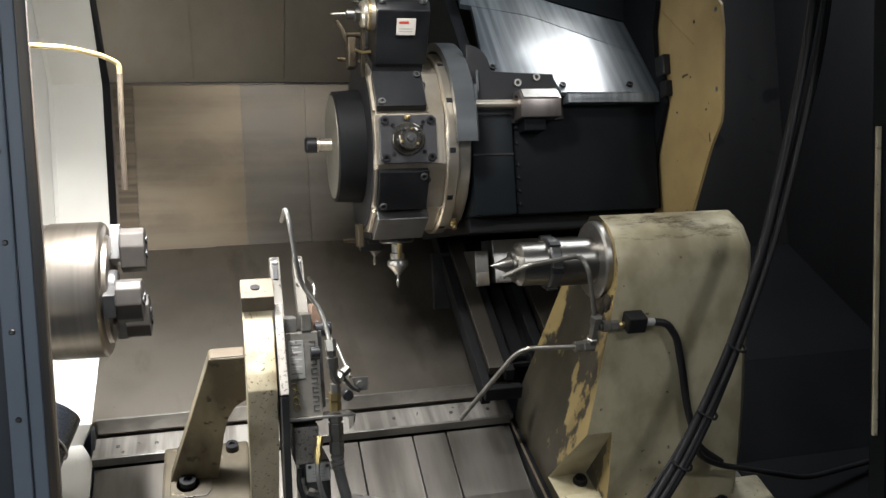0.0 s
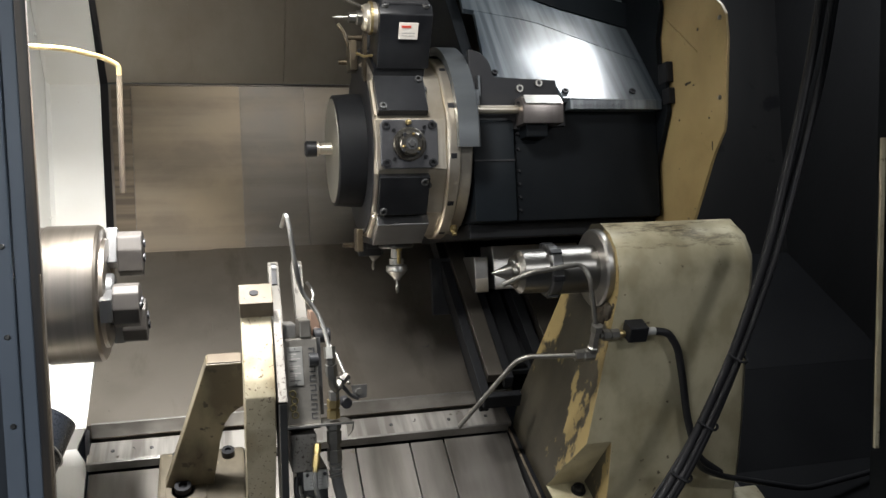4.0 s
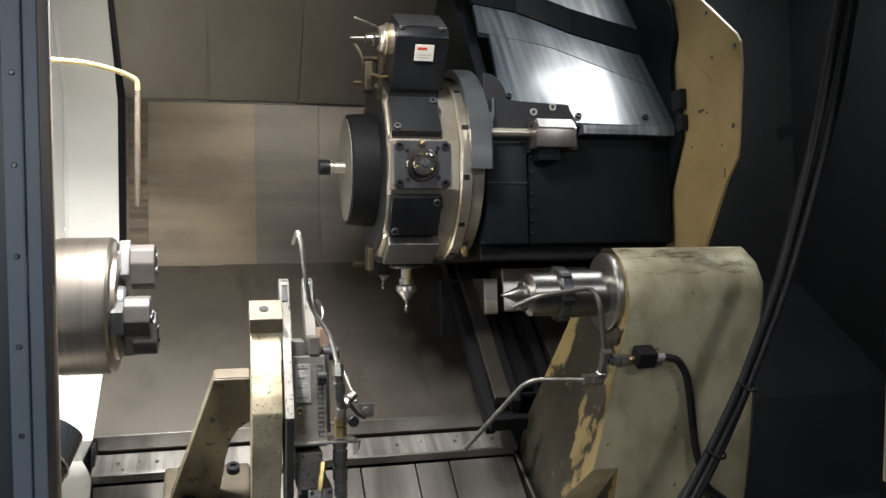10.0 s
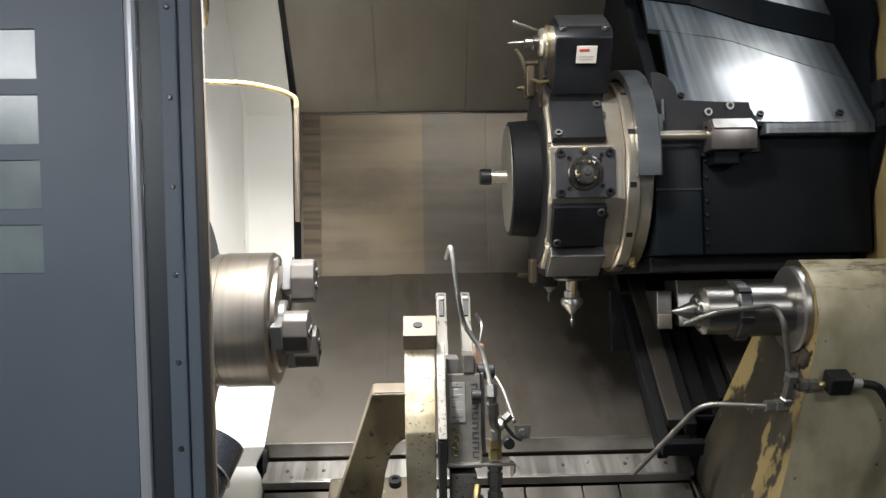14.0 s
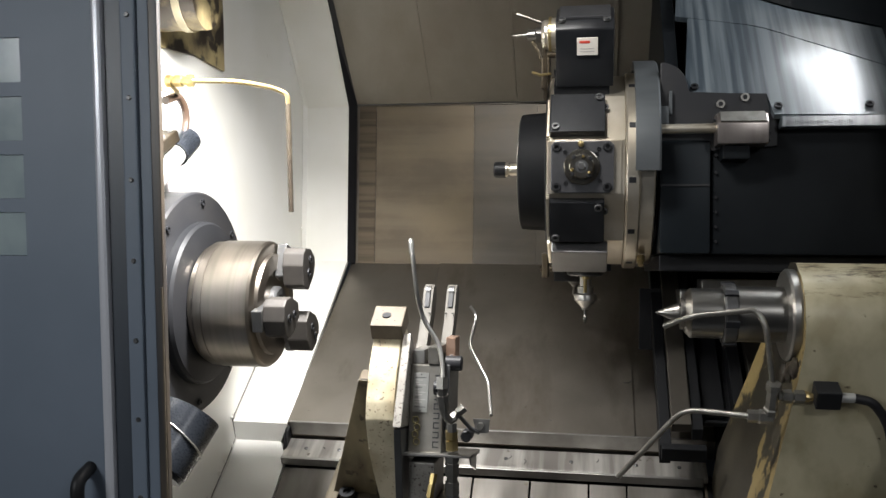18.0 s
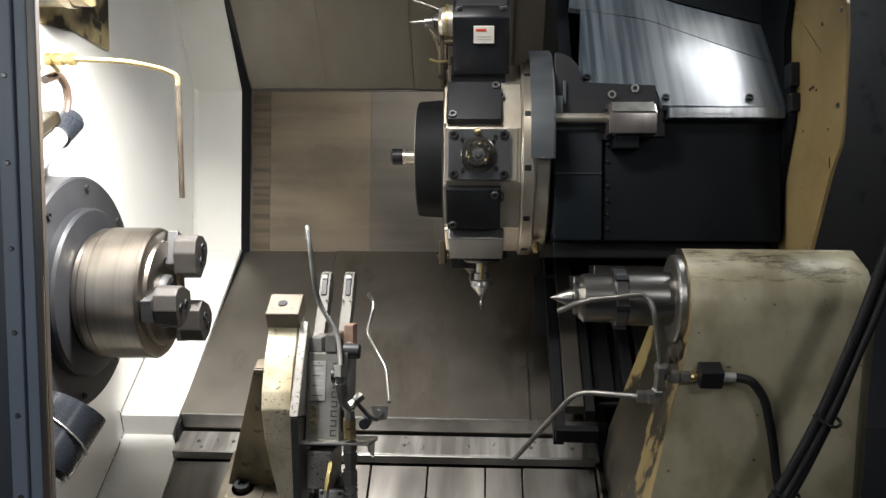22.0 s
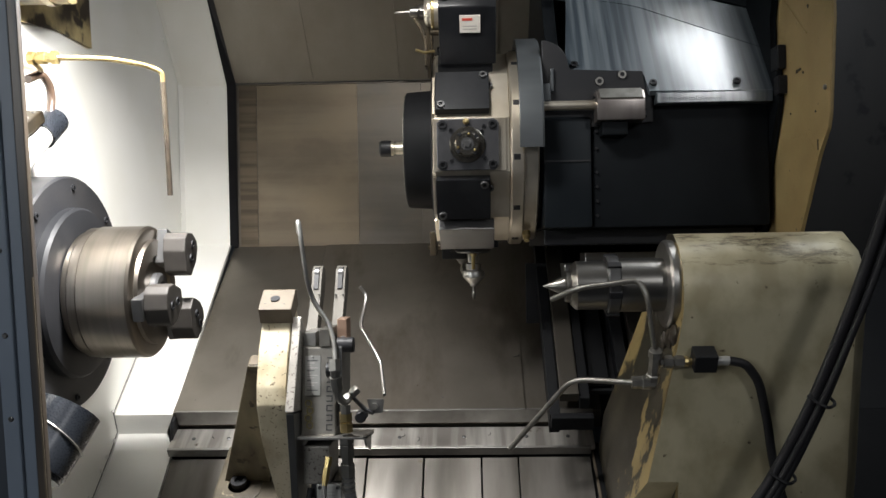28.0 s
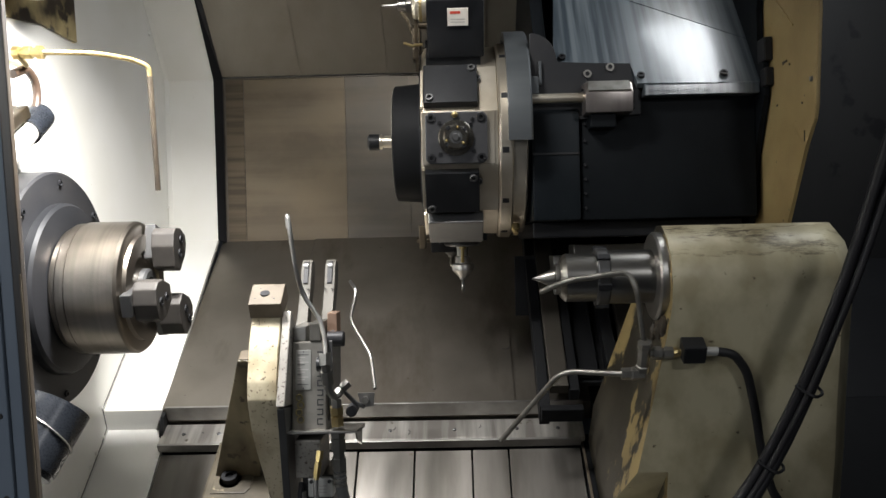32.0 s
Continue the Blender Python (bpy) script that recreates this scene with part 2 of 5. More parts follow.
BROWNHOSE = material("brown_hose", (0.06, 0.038, 0.026), 0.4, 0.0, (0.04, 0.026, 0.018), (30, 30, 30), 0.6, 0.08)
HOSEGREY = material("grey_hose_rubber", (0.13, 0.13, 0.125), 0.5, 0.0, (0.08, 0.08, 0.08), (40, 40, 40), 0.6, 0.15)
PROBE = material("pale_grey_cast", (0.55, 0.55, 0.52), 0.4, 0.2, (0.42, 0.42, 0.4), (20, 20, 20), 0.5, 0.05)
STAIN = material("dark_grease", (0.03, 0.022, 0.015), 0.5, 0.0, (0.05, 0.04, 0.025), (30, 30, 30), 0.6, 0.2)
BLACKPLATE = material("oiled_black_plate", (0.008, 0.0085, 0.010), 0.32, 0.0, (0.017, 0.018, 0.02), (14, 14, 14), 0.8, 0.0, gloss=0.3)
HOLDER = material("phosphated_steel", (0.11, 0.11, 0.115), 0.36, 0.7, (0.07, 0.07, 0.075), (18, 18, 18), 0.7, 0.08)
DISCFACE = material("dull_disc_face", (0.2, 0.19, 0.16), 0.5, 0.4, (0.15, 0.14, 0.12), (12, 12, 12), 0.5, 0.06)
GUARD = material("dark_blued_sheet", (0.095, 0.104, 0.11), 0.38, 0.5, (0.075, 0.082, 0.088), (4, 30, 30), 0.6, 0.03)
COVER = material("streaked_blue_black_enamel", (0.034, 0.045, 0.056), 0.30, 0.0, (0.12, 0.14, 0.153), (70, 2.2, 2.2), 0.9, 0.0, swing=0.05, gloss=0.9)
COVER.node_tree.nodes["Principled BSDF"].inputs["Coat Weight"].default_value = 0.6
COVER.node_tree.nodes["Principled BSDF"].inputs["Coat Roughness"].default_value = 0.12
# Oily steel, darkened further for the turret's shade on the slideways.
GIB = material("oily_shaded_slide_steel", (0.12, 0.108, 0.09), 0.4, 0.8, (0.065, 0.058, 0.05), (4, 4, 4), 0.7, 0.03)
LABEL = material("white_label", (0.60, 0.565, 0.51), 0.4, 0, (0.66, 0.64, 0.58), (30, 30, 30), 0.5, 0.0)
LABELGREY = material("grey_print", (0.4, 0.38, 0.36), 0.5, 0, None, (30, 30, 30), 0.3, 0.0)
REDMARK = material("red_print", (0.55, 0.06, 0.035), 0.4, 0, None, (30, 30, 30), 0.3, 0.0)
DOOREDGE = material("rubbed_door_edge", (0.035, 0.034, 0.035), 0.4, 0.0, (0.085, 0.065, 0.045), (60, 60, 3), 0.8, 0.03)
DOORDARK = material("dark_door_groove", (0.05, 0.06, 0.075), 0.4, 0, (0.035, 0.042, 0.052), (6, 6, 2), 0.6, 0.04)
TRIM = material("bright_trim_metal", (0.55, 0.56, 0.60), 0.3, 0.2, (0.46, 0.47, 0.51), (20, 20, 1), 0.6, 0.02)
WINDOW = material("dusty_glass", (0.30, 0.36, 0.37), 0.2, 0.0, (0.22, 0.27, 0.29), (10, 10, 10), 0.8, 0.0)
JAWSTEEL = material("oily_jaw_steel", (0.042, 0.037, 0.032), 0.62, 0.25, (0.024, 0.021, 0.019), (25, 25, 25), 0.7, 0.02)
CANBLACK = material("glossy_black_plastic", (0.012, 0.014, 0.018), 0.28, 0.0, (0.02, 0.023, 0.028), (12, 12, 12), 0.6, 0.02, spots=(0.16, 0.17, 0.18), spot_at=0.76, spot_scale=160)


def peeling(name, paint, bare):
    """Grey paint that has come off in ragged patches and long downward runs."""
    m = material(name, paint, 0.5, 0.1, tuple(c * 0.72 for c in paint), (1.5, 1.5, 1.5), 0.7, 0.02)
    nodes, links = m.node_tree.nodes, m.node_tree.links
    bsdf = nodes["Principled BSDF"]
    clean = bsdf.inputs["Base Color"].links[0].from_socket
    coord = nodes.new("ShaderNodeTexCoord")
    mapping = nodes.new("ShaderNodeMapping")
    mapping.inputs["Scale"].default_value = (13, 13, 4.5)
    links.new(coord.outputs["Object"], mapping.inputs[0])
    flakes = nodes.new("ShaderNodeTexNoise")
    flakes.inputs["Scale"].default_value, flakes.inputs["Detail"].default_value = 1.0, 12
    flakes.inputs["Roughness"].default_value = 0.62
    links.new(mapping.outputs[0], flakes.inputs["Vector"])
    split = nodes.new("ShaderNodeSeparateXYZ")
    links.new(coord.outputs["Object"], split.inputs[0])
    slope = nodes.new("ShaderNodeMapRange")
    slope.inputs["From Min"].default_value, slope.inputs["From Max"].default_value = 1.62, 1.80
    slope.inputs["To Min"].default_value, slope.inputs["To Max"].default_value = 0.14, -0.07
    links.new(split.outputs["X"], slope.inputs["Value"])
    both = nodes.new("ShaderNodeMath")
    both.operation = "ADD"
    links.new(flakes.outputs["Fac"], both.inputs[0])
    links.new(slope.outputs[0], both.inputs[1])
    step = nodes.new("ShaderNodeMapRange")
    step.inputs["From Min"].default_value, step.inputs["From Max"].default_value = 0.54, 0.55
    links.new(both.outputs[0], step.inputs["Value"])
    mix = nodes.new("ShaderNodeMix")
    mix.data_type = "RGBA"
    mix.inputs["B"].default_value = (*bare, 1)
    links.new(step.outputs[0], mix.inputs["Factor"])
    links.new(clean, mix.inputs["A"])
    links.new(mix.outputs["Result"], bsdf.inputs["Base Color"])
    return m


# Flaking is real; the grey is lowered to hold the carriage's shade.
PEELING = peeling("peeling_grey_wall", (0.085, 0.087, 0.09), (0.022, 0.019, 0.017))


PITCH = material("deep_black_paint", (0.0048, 0.0062, 0.0078), 0.55, 0.0, (0.009, 0.011, 0.013), (6, 6, 6), 0.6, 0.03, gloss=0.12)
# Grey wall paint blackened to carry the shade right of the carriage.
SHADEPEEL = material("shaded_peeling_wall_paint", (0.013, 0.0128, 0.0128), 0.6, 0.0, (0.009, 0.009, 0.0095), (8, 8, 2), 0.8, 0.03, spots=(0.004, 0.004, 0.005), spot_at=0.6, spot_scale=11, gloss=0.25)
# For oily black parts and for sheets blackened in place of shade.
OILSHADE = material("oil_and_shade_black", (0.0065, 0.0068, 0.0078), 0.6, 0.0, (0.010, 0.0105, 0.0115), (4, 4, 4), 0.7, 0.03, gloss=0.12)
SHADEWALL = material("shaded_wall_paint", (0.007, 0.0073, 0.0082), 0.7, 0.0, (0.005, 0.0053, 0.006), (5, 5, 2), 0.8, 0.02, gloss=0.25)


def grimed(name, paint, paint2, grime, old):
    """Cream paint; its narrow side is worn to old yellow paint and grime, its top is smeared with grease."""
    m = material(name, paint, 0.42, 0, paint2, (15, 15, 11), 0.95, 0.03, spots=(0.1, 0.075, 0.045), spot_at=0.69, spot_scale=45)
    nodes, links = m.node_tree.nodes, m.node_tree.links
    bsdf = nodes["Principled BSDF"]
    clean = bsdf.inputs["Base Color"].links[0].from_socket
    geo = nodes.new("ShaderNodeNewGeometry")
    split = nodes.new("ShaderNodeSeparateXYZ")
    links.new(geo.outputs["True Normal"], split.inputs[0])
    coord = nodes.new("ShaderNodeTexCoord")

    def ranged(socket, lo, hi):
        node = nodes.new("ShaderNodeMapRange")
        node.inputs["From Min"].default_value, node.inputs["From Max"].default_value = lo, hi
        links.new(socket, node.inputs["Value"])
        return node.outputs[0]

    def cloud(stretch, lo, hi, rough):
        mapping = nodes.new("ShaderNodeMapping")
        mapping.inputs["Scale"].default_value = stretch
        links.new(coord.outputs["Object"], mapping.inputs[0])
        node = nodes.new("ShaderNodeTexNoise")
        node.inputs["Scale"].default_value, node.inputs["Detail"].default_value = 1.0, 12
        node.inputs["Roughness"].default_value = rough
        links.new(mapping.outputs[0], node.inputs["Vector"])
        return ranged(node.outputs["Fac"], lo, hi)

    def blend(factor, a, b):
        node = nodes.new("ShaderNodeMix")
        node.data_type = "RGBA"
        links.new(factor, node.inputs["Factor"])
        for key, value in (("A", a), ("B", b)):
            if isinstance(value, tuple):
                node.inputs[key].default_value = (*value, 1)
            else:
                links.new(value, node.inputs[key])
        return node.outputs["Result"]

    def times(a, b):
        node = nodes.new("ShaderNodeMath")
        node.operation = "MULTIPLY"
        links.new(a, node.inputs[0])
        links.new(b, node.inputs[1])
        return node.outputs[0]

    spot = nodes.new("ShaderNodeSeparateXYZ")
    links.new(coord.outputs["Object"], spot.inputs[0])
    lean = nodes.new("ShaderNodeMath")
    lean.operation = "MULTIPLY_ADD"
    links.new(spot.outputs["Z"], lean.inputs[0])
    lean.inputs[1].default_value, lean.inputs[2].default_value = -0.27, 0.385
    depth = nodes.new("ShaderNodeMath")
    depth.operation = "ADD"
    links.new(spot.outputs["Y"], depth.inputs[0])
    links.new(lean.outputs[0], depth.inputs[1])
    far = nodes.new("ShaderNodeMapRange")
    far.inputs["From Min"].default_value, far.inputs["From Max"].default_value = 0.0, 0.16
    far.inputs["To Min"].default_value, far.inputs["To Max"].default_value = -0.28, 0.55
    links.new(depth.outputs[0], far.inputs["Value"])
    rear = times(ranged(depth.outputs[0], 0.15, 0.24), ranged(spot.outputs["Z"], 0.70, 0.86))
    kept = nodes.new("ShaderNodeMath")
    kept.operation = "SUBTRACT"
    links.new(far.outputs[0], kept.inputs[0])
    links.new(rear, kept.inputs[1])
    mixed = nodes.new("ShaderNodeMath")
    mixed.operation = "ADD"
    links.new(cloud((16, 15, 9), 0.36, 0.62, 0.62), mixed.inputs[0])
    links.new(kept.outputs[0], mixed.inputs[1])
    film = blend(cloud((9, 9, 5), 0.38, 0.62, 0.6), grime, tuple(0.45 * c for c in grime))
    worn = blend(ranged(mixed.outputs[0], 0.36, 0.52), old, film)
    sided = blend(ranged(split.outputs["X"], -0.5, -0.75), clean, worn)
    greasy = times(ranged(split.outputs["Z"], 0.80, 0.985), cloud((11, 38, 38), 0.50, 0.60, 0.75))
    place = nodes.new("ShaderNodeSeparateXYZ")
    links.new(coord.outputs["Object"], place.inputs[0])
    greasy = times(greasy, ranged(place.outputs["Z"], 1.0, 1.06))
    links.new(blend(greasy, sided, (0.075, 0.055, 0.032)), bsdf.inputs["Base Color"])
    return m


TAILCREAM = grimed("greenish_cream_enamel", (0.51, 0.462, 0.315), (0.36, 0.315, 0.20), (0.05, 0.043, 0.029), (0.28, 0.21, 0.088))


# ---- mesh helpers ----
def part(name, bm, mat, parent=None, label="", smooth=None):
    """Links a bmesh as one mesh object under a thing or a part."""
    mesh = bpy.data.meshes.new(name)
    bmesh.ops.recalc_face_normals(bm, faces=bm.faces)
    bm.to_mesh(mesh)
    bm.free()
    mesh.materials.append(mat)
    if smooth is not None:
        mesh.shade_smooth()
        mesh.set_sharp_from_angle(angle=radians(smooth))
    ob = new(name, mesh)
    ob.parent = parent
    if label:
        ob["label"] = label
    return ob


def thing(name, label, category, group="", kind="", at=None):
    ob = new(name)
    ob.empty_display_size = 0.05
    if at is not None:
        ob.matrix_world = at
    return tagged(ob, label, category, group, kind)


def bx(lo, hi, bevel=0.0, bm=None):
    bm = bm or bmesh.new()
    c = [(a + b) / 2 for a, b in zip(lo, hi)]
    made = bmesh.ops.create_cube(bm, size=1, matrix=Matrix.Translation(c) @ Matrix.Diagonal((*[b - a for a, b in zip(lo, hi)], 1)))
    if bevel:
        edges = list({e for v in made["verts"] for e in v.link_edges})
        bmesh.ops.bevel(bm, geom=edges, offset=bevel, segments=2, affect="EDGES", profile=0.6)
    return bm


def turned(profile, p0=(0, 0, 0), axis="X", n=32, bm=None):
    """A turned body: (distance along the axis, radius) pairs."""
    bm = bm or bmesh.new()
    rings = []
    for d, r in profile:
        ring = []
        for k in range(n):
            a = 2 * math.pi * k / n
            c, s = r * math.cos(a), r * math.sin(a)
            off = {"X": (d, c, s), "Y": (c, d, s), "Z": (c, s, d)}[axis]
            ring.append(bm.verts.new(Vector(p0) + Vector(off)))
        rings.append(ring)
    for a, b in zip(rings, rings[1:]):
        for k in range(n):
            bm.faces.new((a[k], a[(k + 1) % n], b[(k + 1) % n], b[k]))
    bm.faces.new(rings[0])
    bm.faces.new(rings[-1])
    return bm


def prism(poly, lo, hi, axis="X", bevel=0.0, bm=None):
    """A polygon drawn across the axis, given thickness from lo to hi along it."""
    bm = bm or bmesh.new()

    def place(d, a, b):
        return {"X": (d, a, b), "Y": (a, d, b), "Z": (a, b, d)}[axis]
    one = [bm.verts.new(place(lo, a, b)) for a, b in poly]
    two = [bm.verts.new(place(hi, a, b)) for a, b in poly]
    n = len(poly)
    bm.faces.new(one)
    bm.faces.new(two[::-1])
    for k in range(n):
        bm.faces.new((one[k], one[(k + 1) % n], two[(k + 1) % n], two[k]))
    if bevel:
        edges = list({e for v in one + two for e in v.link_edges})
        bmesh.ops.bevel(bm, geom=edges, offset=bevel, segments=2, affect="EDGES", profile=0.6)
    return bm


def rounded(points, radius, steps=5):
    """The points of a bent line with its corners rounded."""
    pts = [Vector(p) for p in points]
    out = [pts[0]]
    for a, b, c in zip(pts, pts[1:], pts[2:]):
        r = min(radius, (a - b).length * 0.45, (c - b).length * 0.45)
        p, q = b + (a - b).normalized() * r, b + (c - b).normalized() * r
        for k in range(steps + 1):
            t = k / steps
            out.append(p * (1 - t) ** 2 + b * 2 * t * (1 - t) + q * t * t)
    return out + [pts[-1]]


def tube(points, r, n=10, bm=None, radius=0.0):
    bm = bm or bmesh.new()
    pts = rounded(points, radius) if radius else [Vector(p) for p in points]
    side, rings = None, []
    for k, p in enumerate(pts):
        way = (pts[min(k + 1, len(pts) - 1)] - pts[max(k - 1, 0)]).normalized()
        side = way.orthogonal().normalized() if side is None else (side - way * side.dot(way)).normalized()
        up = way.cross(side)
        rings.append([bm.verts.new(p + r * (math.cos(2 * math.pi * j / n) * side + math.sin(2 * math.pi * j / n) * up)) for j in range(n)])
    for a, b in zip(rings, rings[1:]):
        for j in range(n):
            bm.faces.new((a[j], a[(j + 1) % n], b[(j + 1) % n], b[j]))
    bm.faces.new(rings[0][::-1])
    bm.faces.new(rings[-1])
    return bm


def loft(one, two, bm=None, thick=None):
    """A skin between two lines of as many points, with a thickness along the given vector."""
    bm = bm or bmesh.new()
    t = Vector(thick)
    a, b = [bm.verts.new(p) for p in one], [bm.verts.new(p) for p in two]
    c, d = [bm.verts.new(Vector(p) + t) for p in one], [bm.verts.new(Vector(p) + t) for p in two]
    for k in range(len(a) - 1):
        bm.faces.new((a[k], a[k + 1], b[k + 1], b[k]))
        bm.faces.new((c[k], d[k], d[k + 1], c[k + 1]))
        bm.faces.new((a[k], c[k], c[k + 1], a[k + 1]))
        bm.faces.new((b[k], b[k + 1], d[k + 1], d[k]))
    bm.faces.new((a[0], b[0], d[0], c[0]))
    bm.faces.new((a[-1], c[-1], d[-1], b[-1]))
    return bm


# ---- the enclosure ----
EDGE = [(0.786, 2.02), (0.993, 1.368), (1.079, 1.098), (0.836, 0.67)]
FOLD = [(0.78, 2.02), (0.975, 1.392), (1.03, 1.11), (0.805, 0.697), (0.172, 0.592), (0.165, 0.539), (0.123, 0.527), (-0.005, 0.506), (-0.66, 0.413)]
RIGHT = [0.147, 0.147, 0.147, 0.147, 0.147, 0.122, 0.147, 0.149, 0.149]
end_wall = tagged(part("wall_spindle_end", prism([(1.2, 0.3), (1.2, 2.03), (0.05, 2.03), (-0.40, 1.05), (-0.70, 0.48), (-0.70, 0.3)], -0.03, 0.005), WHITE), "white enamelled sheet metal wall behind the chuck", "wall", kind="structure")
flange = part("trim_flange", loft([(0.0055, y, z) for y, z in FOLD], [(x, y, z) for x, (y, z) in zip(RIGHT, FOLD)], thick=(0, 0.008, -0.010)), WHITE)
tagged(flange, "white folded sheet metal flange along the end wall", "trim", kind="structure")
part("fold_band", loft([(0.006, y - 0.006, z + 0.014) for y, z in FOLD[:4]], [(0.016, y - 0.001, z + 0.001) for y, z in FOLD[:4]], thick=(0, 0.003, -0.003)), WHITE, flange)
part("seam_bead", tube([(0.0065, y - 0.004, z + 0.010) for y, z in FOLD[3:]], 0.0012, 6), HOSEGREY, flange, "dark seam line")
for y, z in ((0.975, 1.265), (0.935, 0.93), (0.84, 0.79), (0.50, 0.665), (0.165, 0.61), (0.135, 0.545), (0.085, 0.54), (0.045, 0.535), (-0.03, 0.53), (-0.10, 0.52)):
    part("rivet", turned([(0.004, 0.0046), (0.0085, 0.0046), (0.0102, 0.0028)], (0, y, z), n=12), WHITE, flange)
part("sealing_strip", loft([(0.1475, y, z) for y, z in FOLD[:4]], [(0.163, y - 0.010, z + 0.005) for y, z in EDGE], thick=(0, 0.004, -0.004)), RUBBER, flange, "black rubber sealing strip")
part("corner_seal", prism([(0.172, 0.592), (0.165, 0.539), (0.125, 0.53), (0.118, 0.56), (0.15, 0.59)], 0.1475, 0.156), RUBBER, flange)

back = part("wall_back", prism([(0.836, 0.67), (1.079, 1.098), (1.099, 1.09), (0.856, 0.655)], 0.15, 1.62), STEEL)
tagged(back, "slanted brushed stainless steel way cover wall", "wall", kind="structure")
for x0, x1 in ((0.17, 0.225), (0.225, 0.53), (0.53, 0.72), (0.72, 0.93)):
    lift = 0.003 + 0.003 * (x0 > 0.2) + 0.003 * (x0 > 0.6)
    part("cover_sheet", prism([(0.838 - lift, 0.672), (1.077 - lift, 1.094), (1.079, 1.094), (0.84, 0.672)], x0, x1 - 0.002), (STEELWORN if x0 < 0.2 else STEELWARM if x0 < 0.5 else STEEL), back)
upper = part("wall_back_upper", prism([(1.079, 1.1), (0.79, 2.0), (0.81, 2.01), (1.099, 1.11)], 0.15, 1.62), STEELDARK)
tagged(upper, "overhanging brushed stainless steel back panel", "wall", kind="structure")
for x0, x1 in ((0.16, 0.40), (0.40, 0.66), (0.66, 0.95)):
    lift = 0.003 + 0.003 * (x0 > 0.3) + 0.003 * (x0 > 0.6)
    part("cover_sheet", prism([(1.075 - lift, 1.104), (0.80 - lift, 1.96), (0.802, 1.96), (1.077, 1.104)], x0, x1 - 0.002), STEELDARK, upper)
pan = part("floor_pan", prism([(0.165, 0.603), (0.836, 0.672), (0.836, 0.655), (0.165, 0.55)], 0.15, 1.16), PANSTEEL)
tagged(pan, "worn grey steel cover over the chip pan", "pan", kind="structure")
for x0, x1, lift in ((0.16, 0.43, 0.003), (0.43, 0.985, 0.006)):
    part("cover_sheet", prism([(0.163, 0.603), (0.163, 0.603 + lift), (0.832, 0.672 + lift), (0.832, 0.672)], x0, x1 - 0.002), PANSTEEL, pan)
# Pan goes on in black here, shade put into its colour.
part("shade_cover", prism([(0.165, 0.600), (0.836, 0.669), (0.836, 0.655), (0.165, 0.55)], 1.161, 2.3), OILSHADE, pan, "pan cover blackened for shade")
part("front_lip", bx((0.16, 0.158, 0.572), (1.14, 0.163, 0.611), 0.001), GROUNDDULL, pan, "bright folded front lip")
ledge = part("floor_ledge", bx((0.152, 0.092, 0.545), (1.14, 0.157, 0.560), 0.002), LEDGE)
tagged(ledge, "scratched ground steel ledge with small screws", "ledge", kind="structure")
part("rail", bx((0.152, 0.084, 0.540), (1.13, 0.091, 0.562), 0.002), GROUNDDULL, ledge, "polished front rail of the ledge")
for x in (0.205, 0.288, 0.41, 0.69, 0.84, 0.985, 1.08):
    part("screw", turned([(0.0, 0.0045), (0.0018, 0.0045), (0.0024, 0.003)], (x, 0.122, 0.5602), "Z", 10), DARKSTEEL, ledge)
bed = part("floor_bed", bx((0.153, -0.75, 0.40), (2.30, 0.118, 0.484)), BLACK)
tagged(bed, "dark steel machine bed with ground cover plates", "floor", kind="structure")
SEAMS = (0.155, 0.355, 0.486, 0.617, 0.748, 0.88, 0.964, 1.130, 1.66)
for a, b in zip(SEAMS, SEAMS[1:]):
    lift = 0.001 * math.sin(a * 40)
    rear = 0.534 if b < 1.14 else 0.495
    part("bed_plate", prism([(-0.74, 0.478), (-0.74, 0.494 + lift), (-0.10, 0.496 + lift), (0.0825, rear + lift), (0.0825, 0.478)], a + 0.002, b - 0.002, bevel=0.001), BEDPLATE, bed)
# Bed plate and added step, coloured black for the shade beyond the tailstock.
part("dark_plate", bx((1.664, -0.74, 0.478), (2.30, 0.100, 0.492)), OILSHADE, bed)
part("shade_step", prism([(-0.10, 0.4925), (0.164, 0.600), (0.164, 0.56), (-0.08, 0.4922)], 1.664, 2.298), OILSHADE, bed)
side_rail = part("side_rail", bx((1.133, -0.74, 0.4785), (1.1495, 0.104, 0.536), 0.002), OILSHADE, bed, "black oily rail along the tailstock")
part("rail_edge", bx((1.1315, -0.74, 0.5365), (1.137, 0.104, 0.539)), CREAMBARE, side_rail, "paint rubbed edge")
part("rear_strip", bx((0.152, 0.102, 0.484), (1.15, 0.116, 0.545)), BLACK, bed)

behind = thing("wall_back_right", "grey steel rear wall with dark peeling paint", "wall", kind="structure", at=SLANT)
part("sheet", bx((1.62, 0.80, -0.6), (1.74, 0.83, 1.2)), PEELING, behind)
# Same wall as the sheet before, its shaded stretch coloured black.
part("sheet", bx((1.742, 0.795, -0.6), (2.6, 0.83, 1.2)), SHADEPEEL, behind, "flaking rear wall sheet blackened for shade")
# End wall coloured black in place of the shade on this side.
right = part("wall_tailstock_end", bx((2.3, -0.75, 0.3), (2.33, 1.3, 2.1)), SHADEWALL)
tagged(right, "steel end wall blackened for shade", "wall", kind="structure")
roof = part("ceiling", bx((0.006, -0.30, 2.06), (2.33, 1.2, 2.09)), DARKSTEEL)
tagged(roof, "dark steel roof of the machine enclosure", "ceiling", kind="structure")
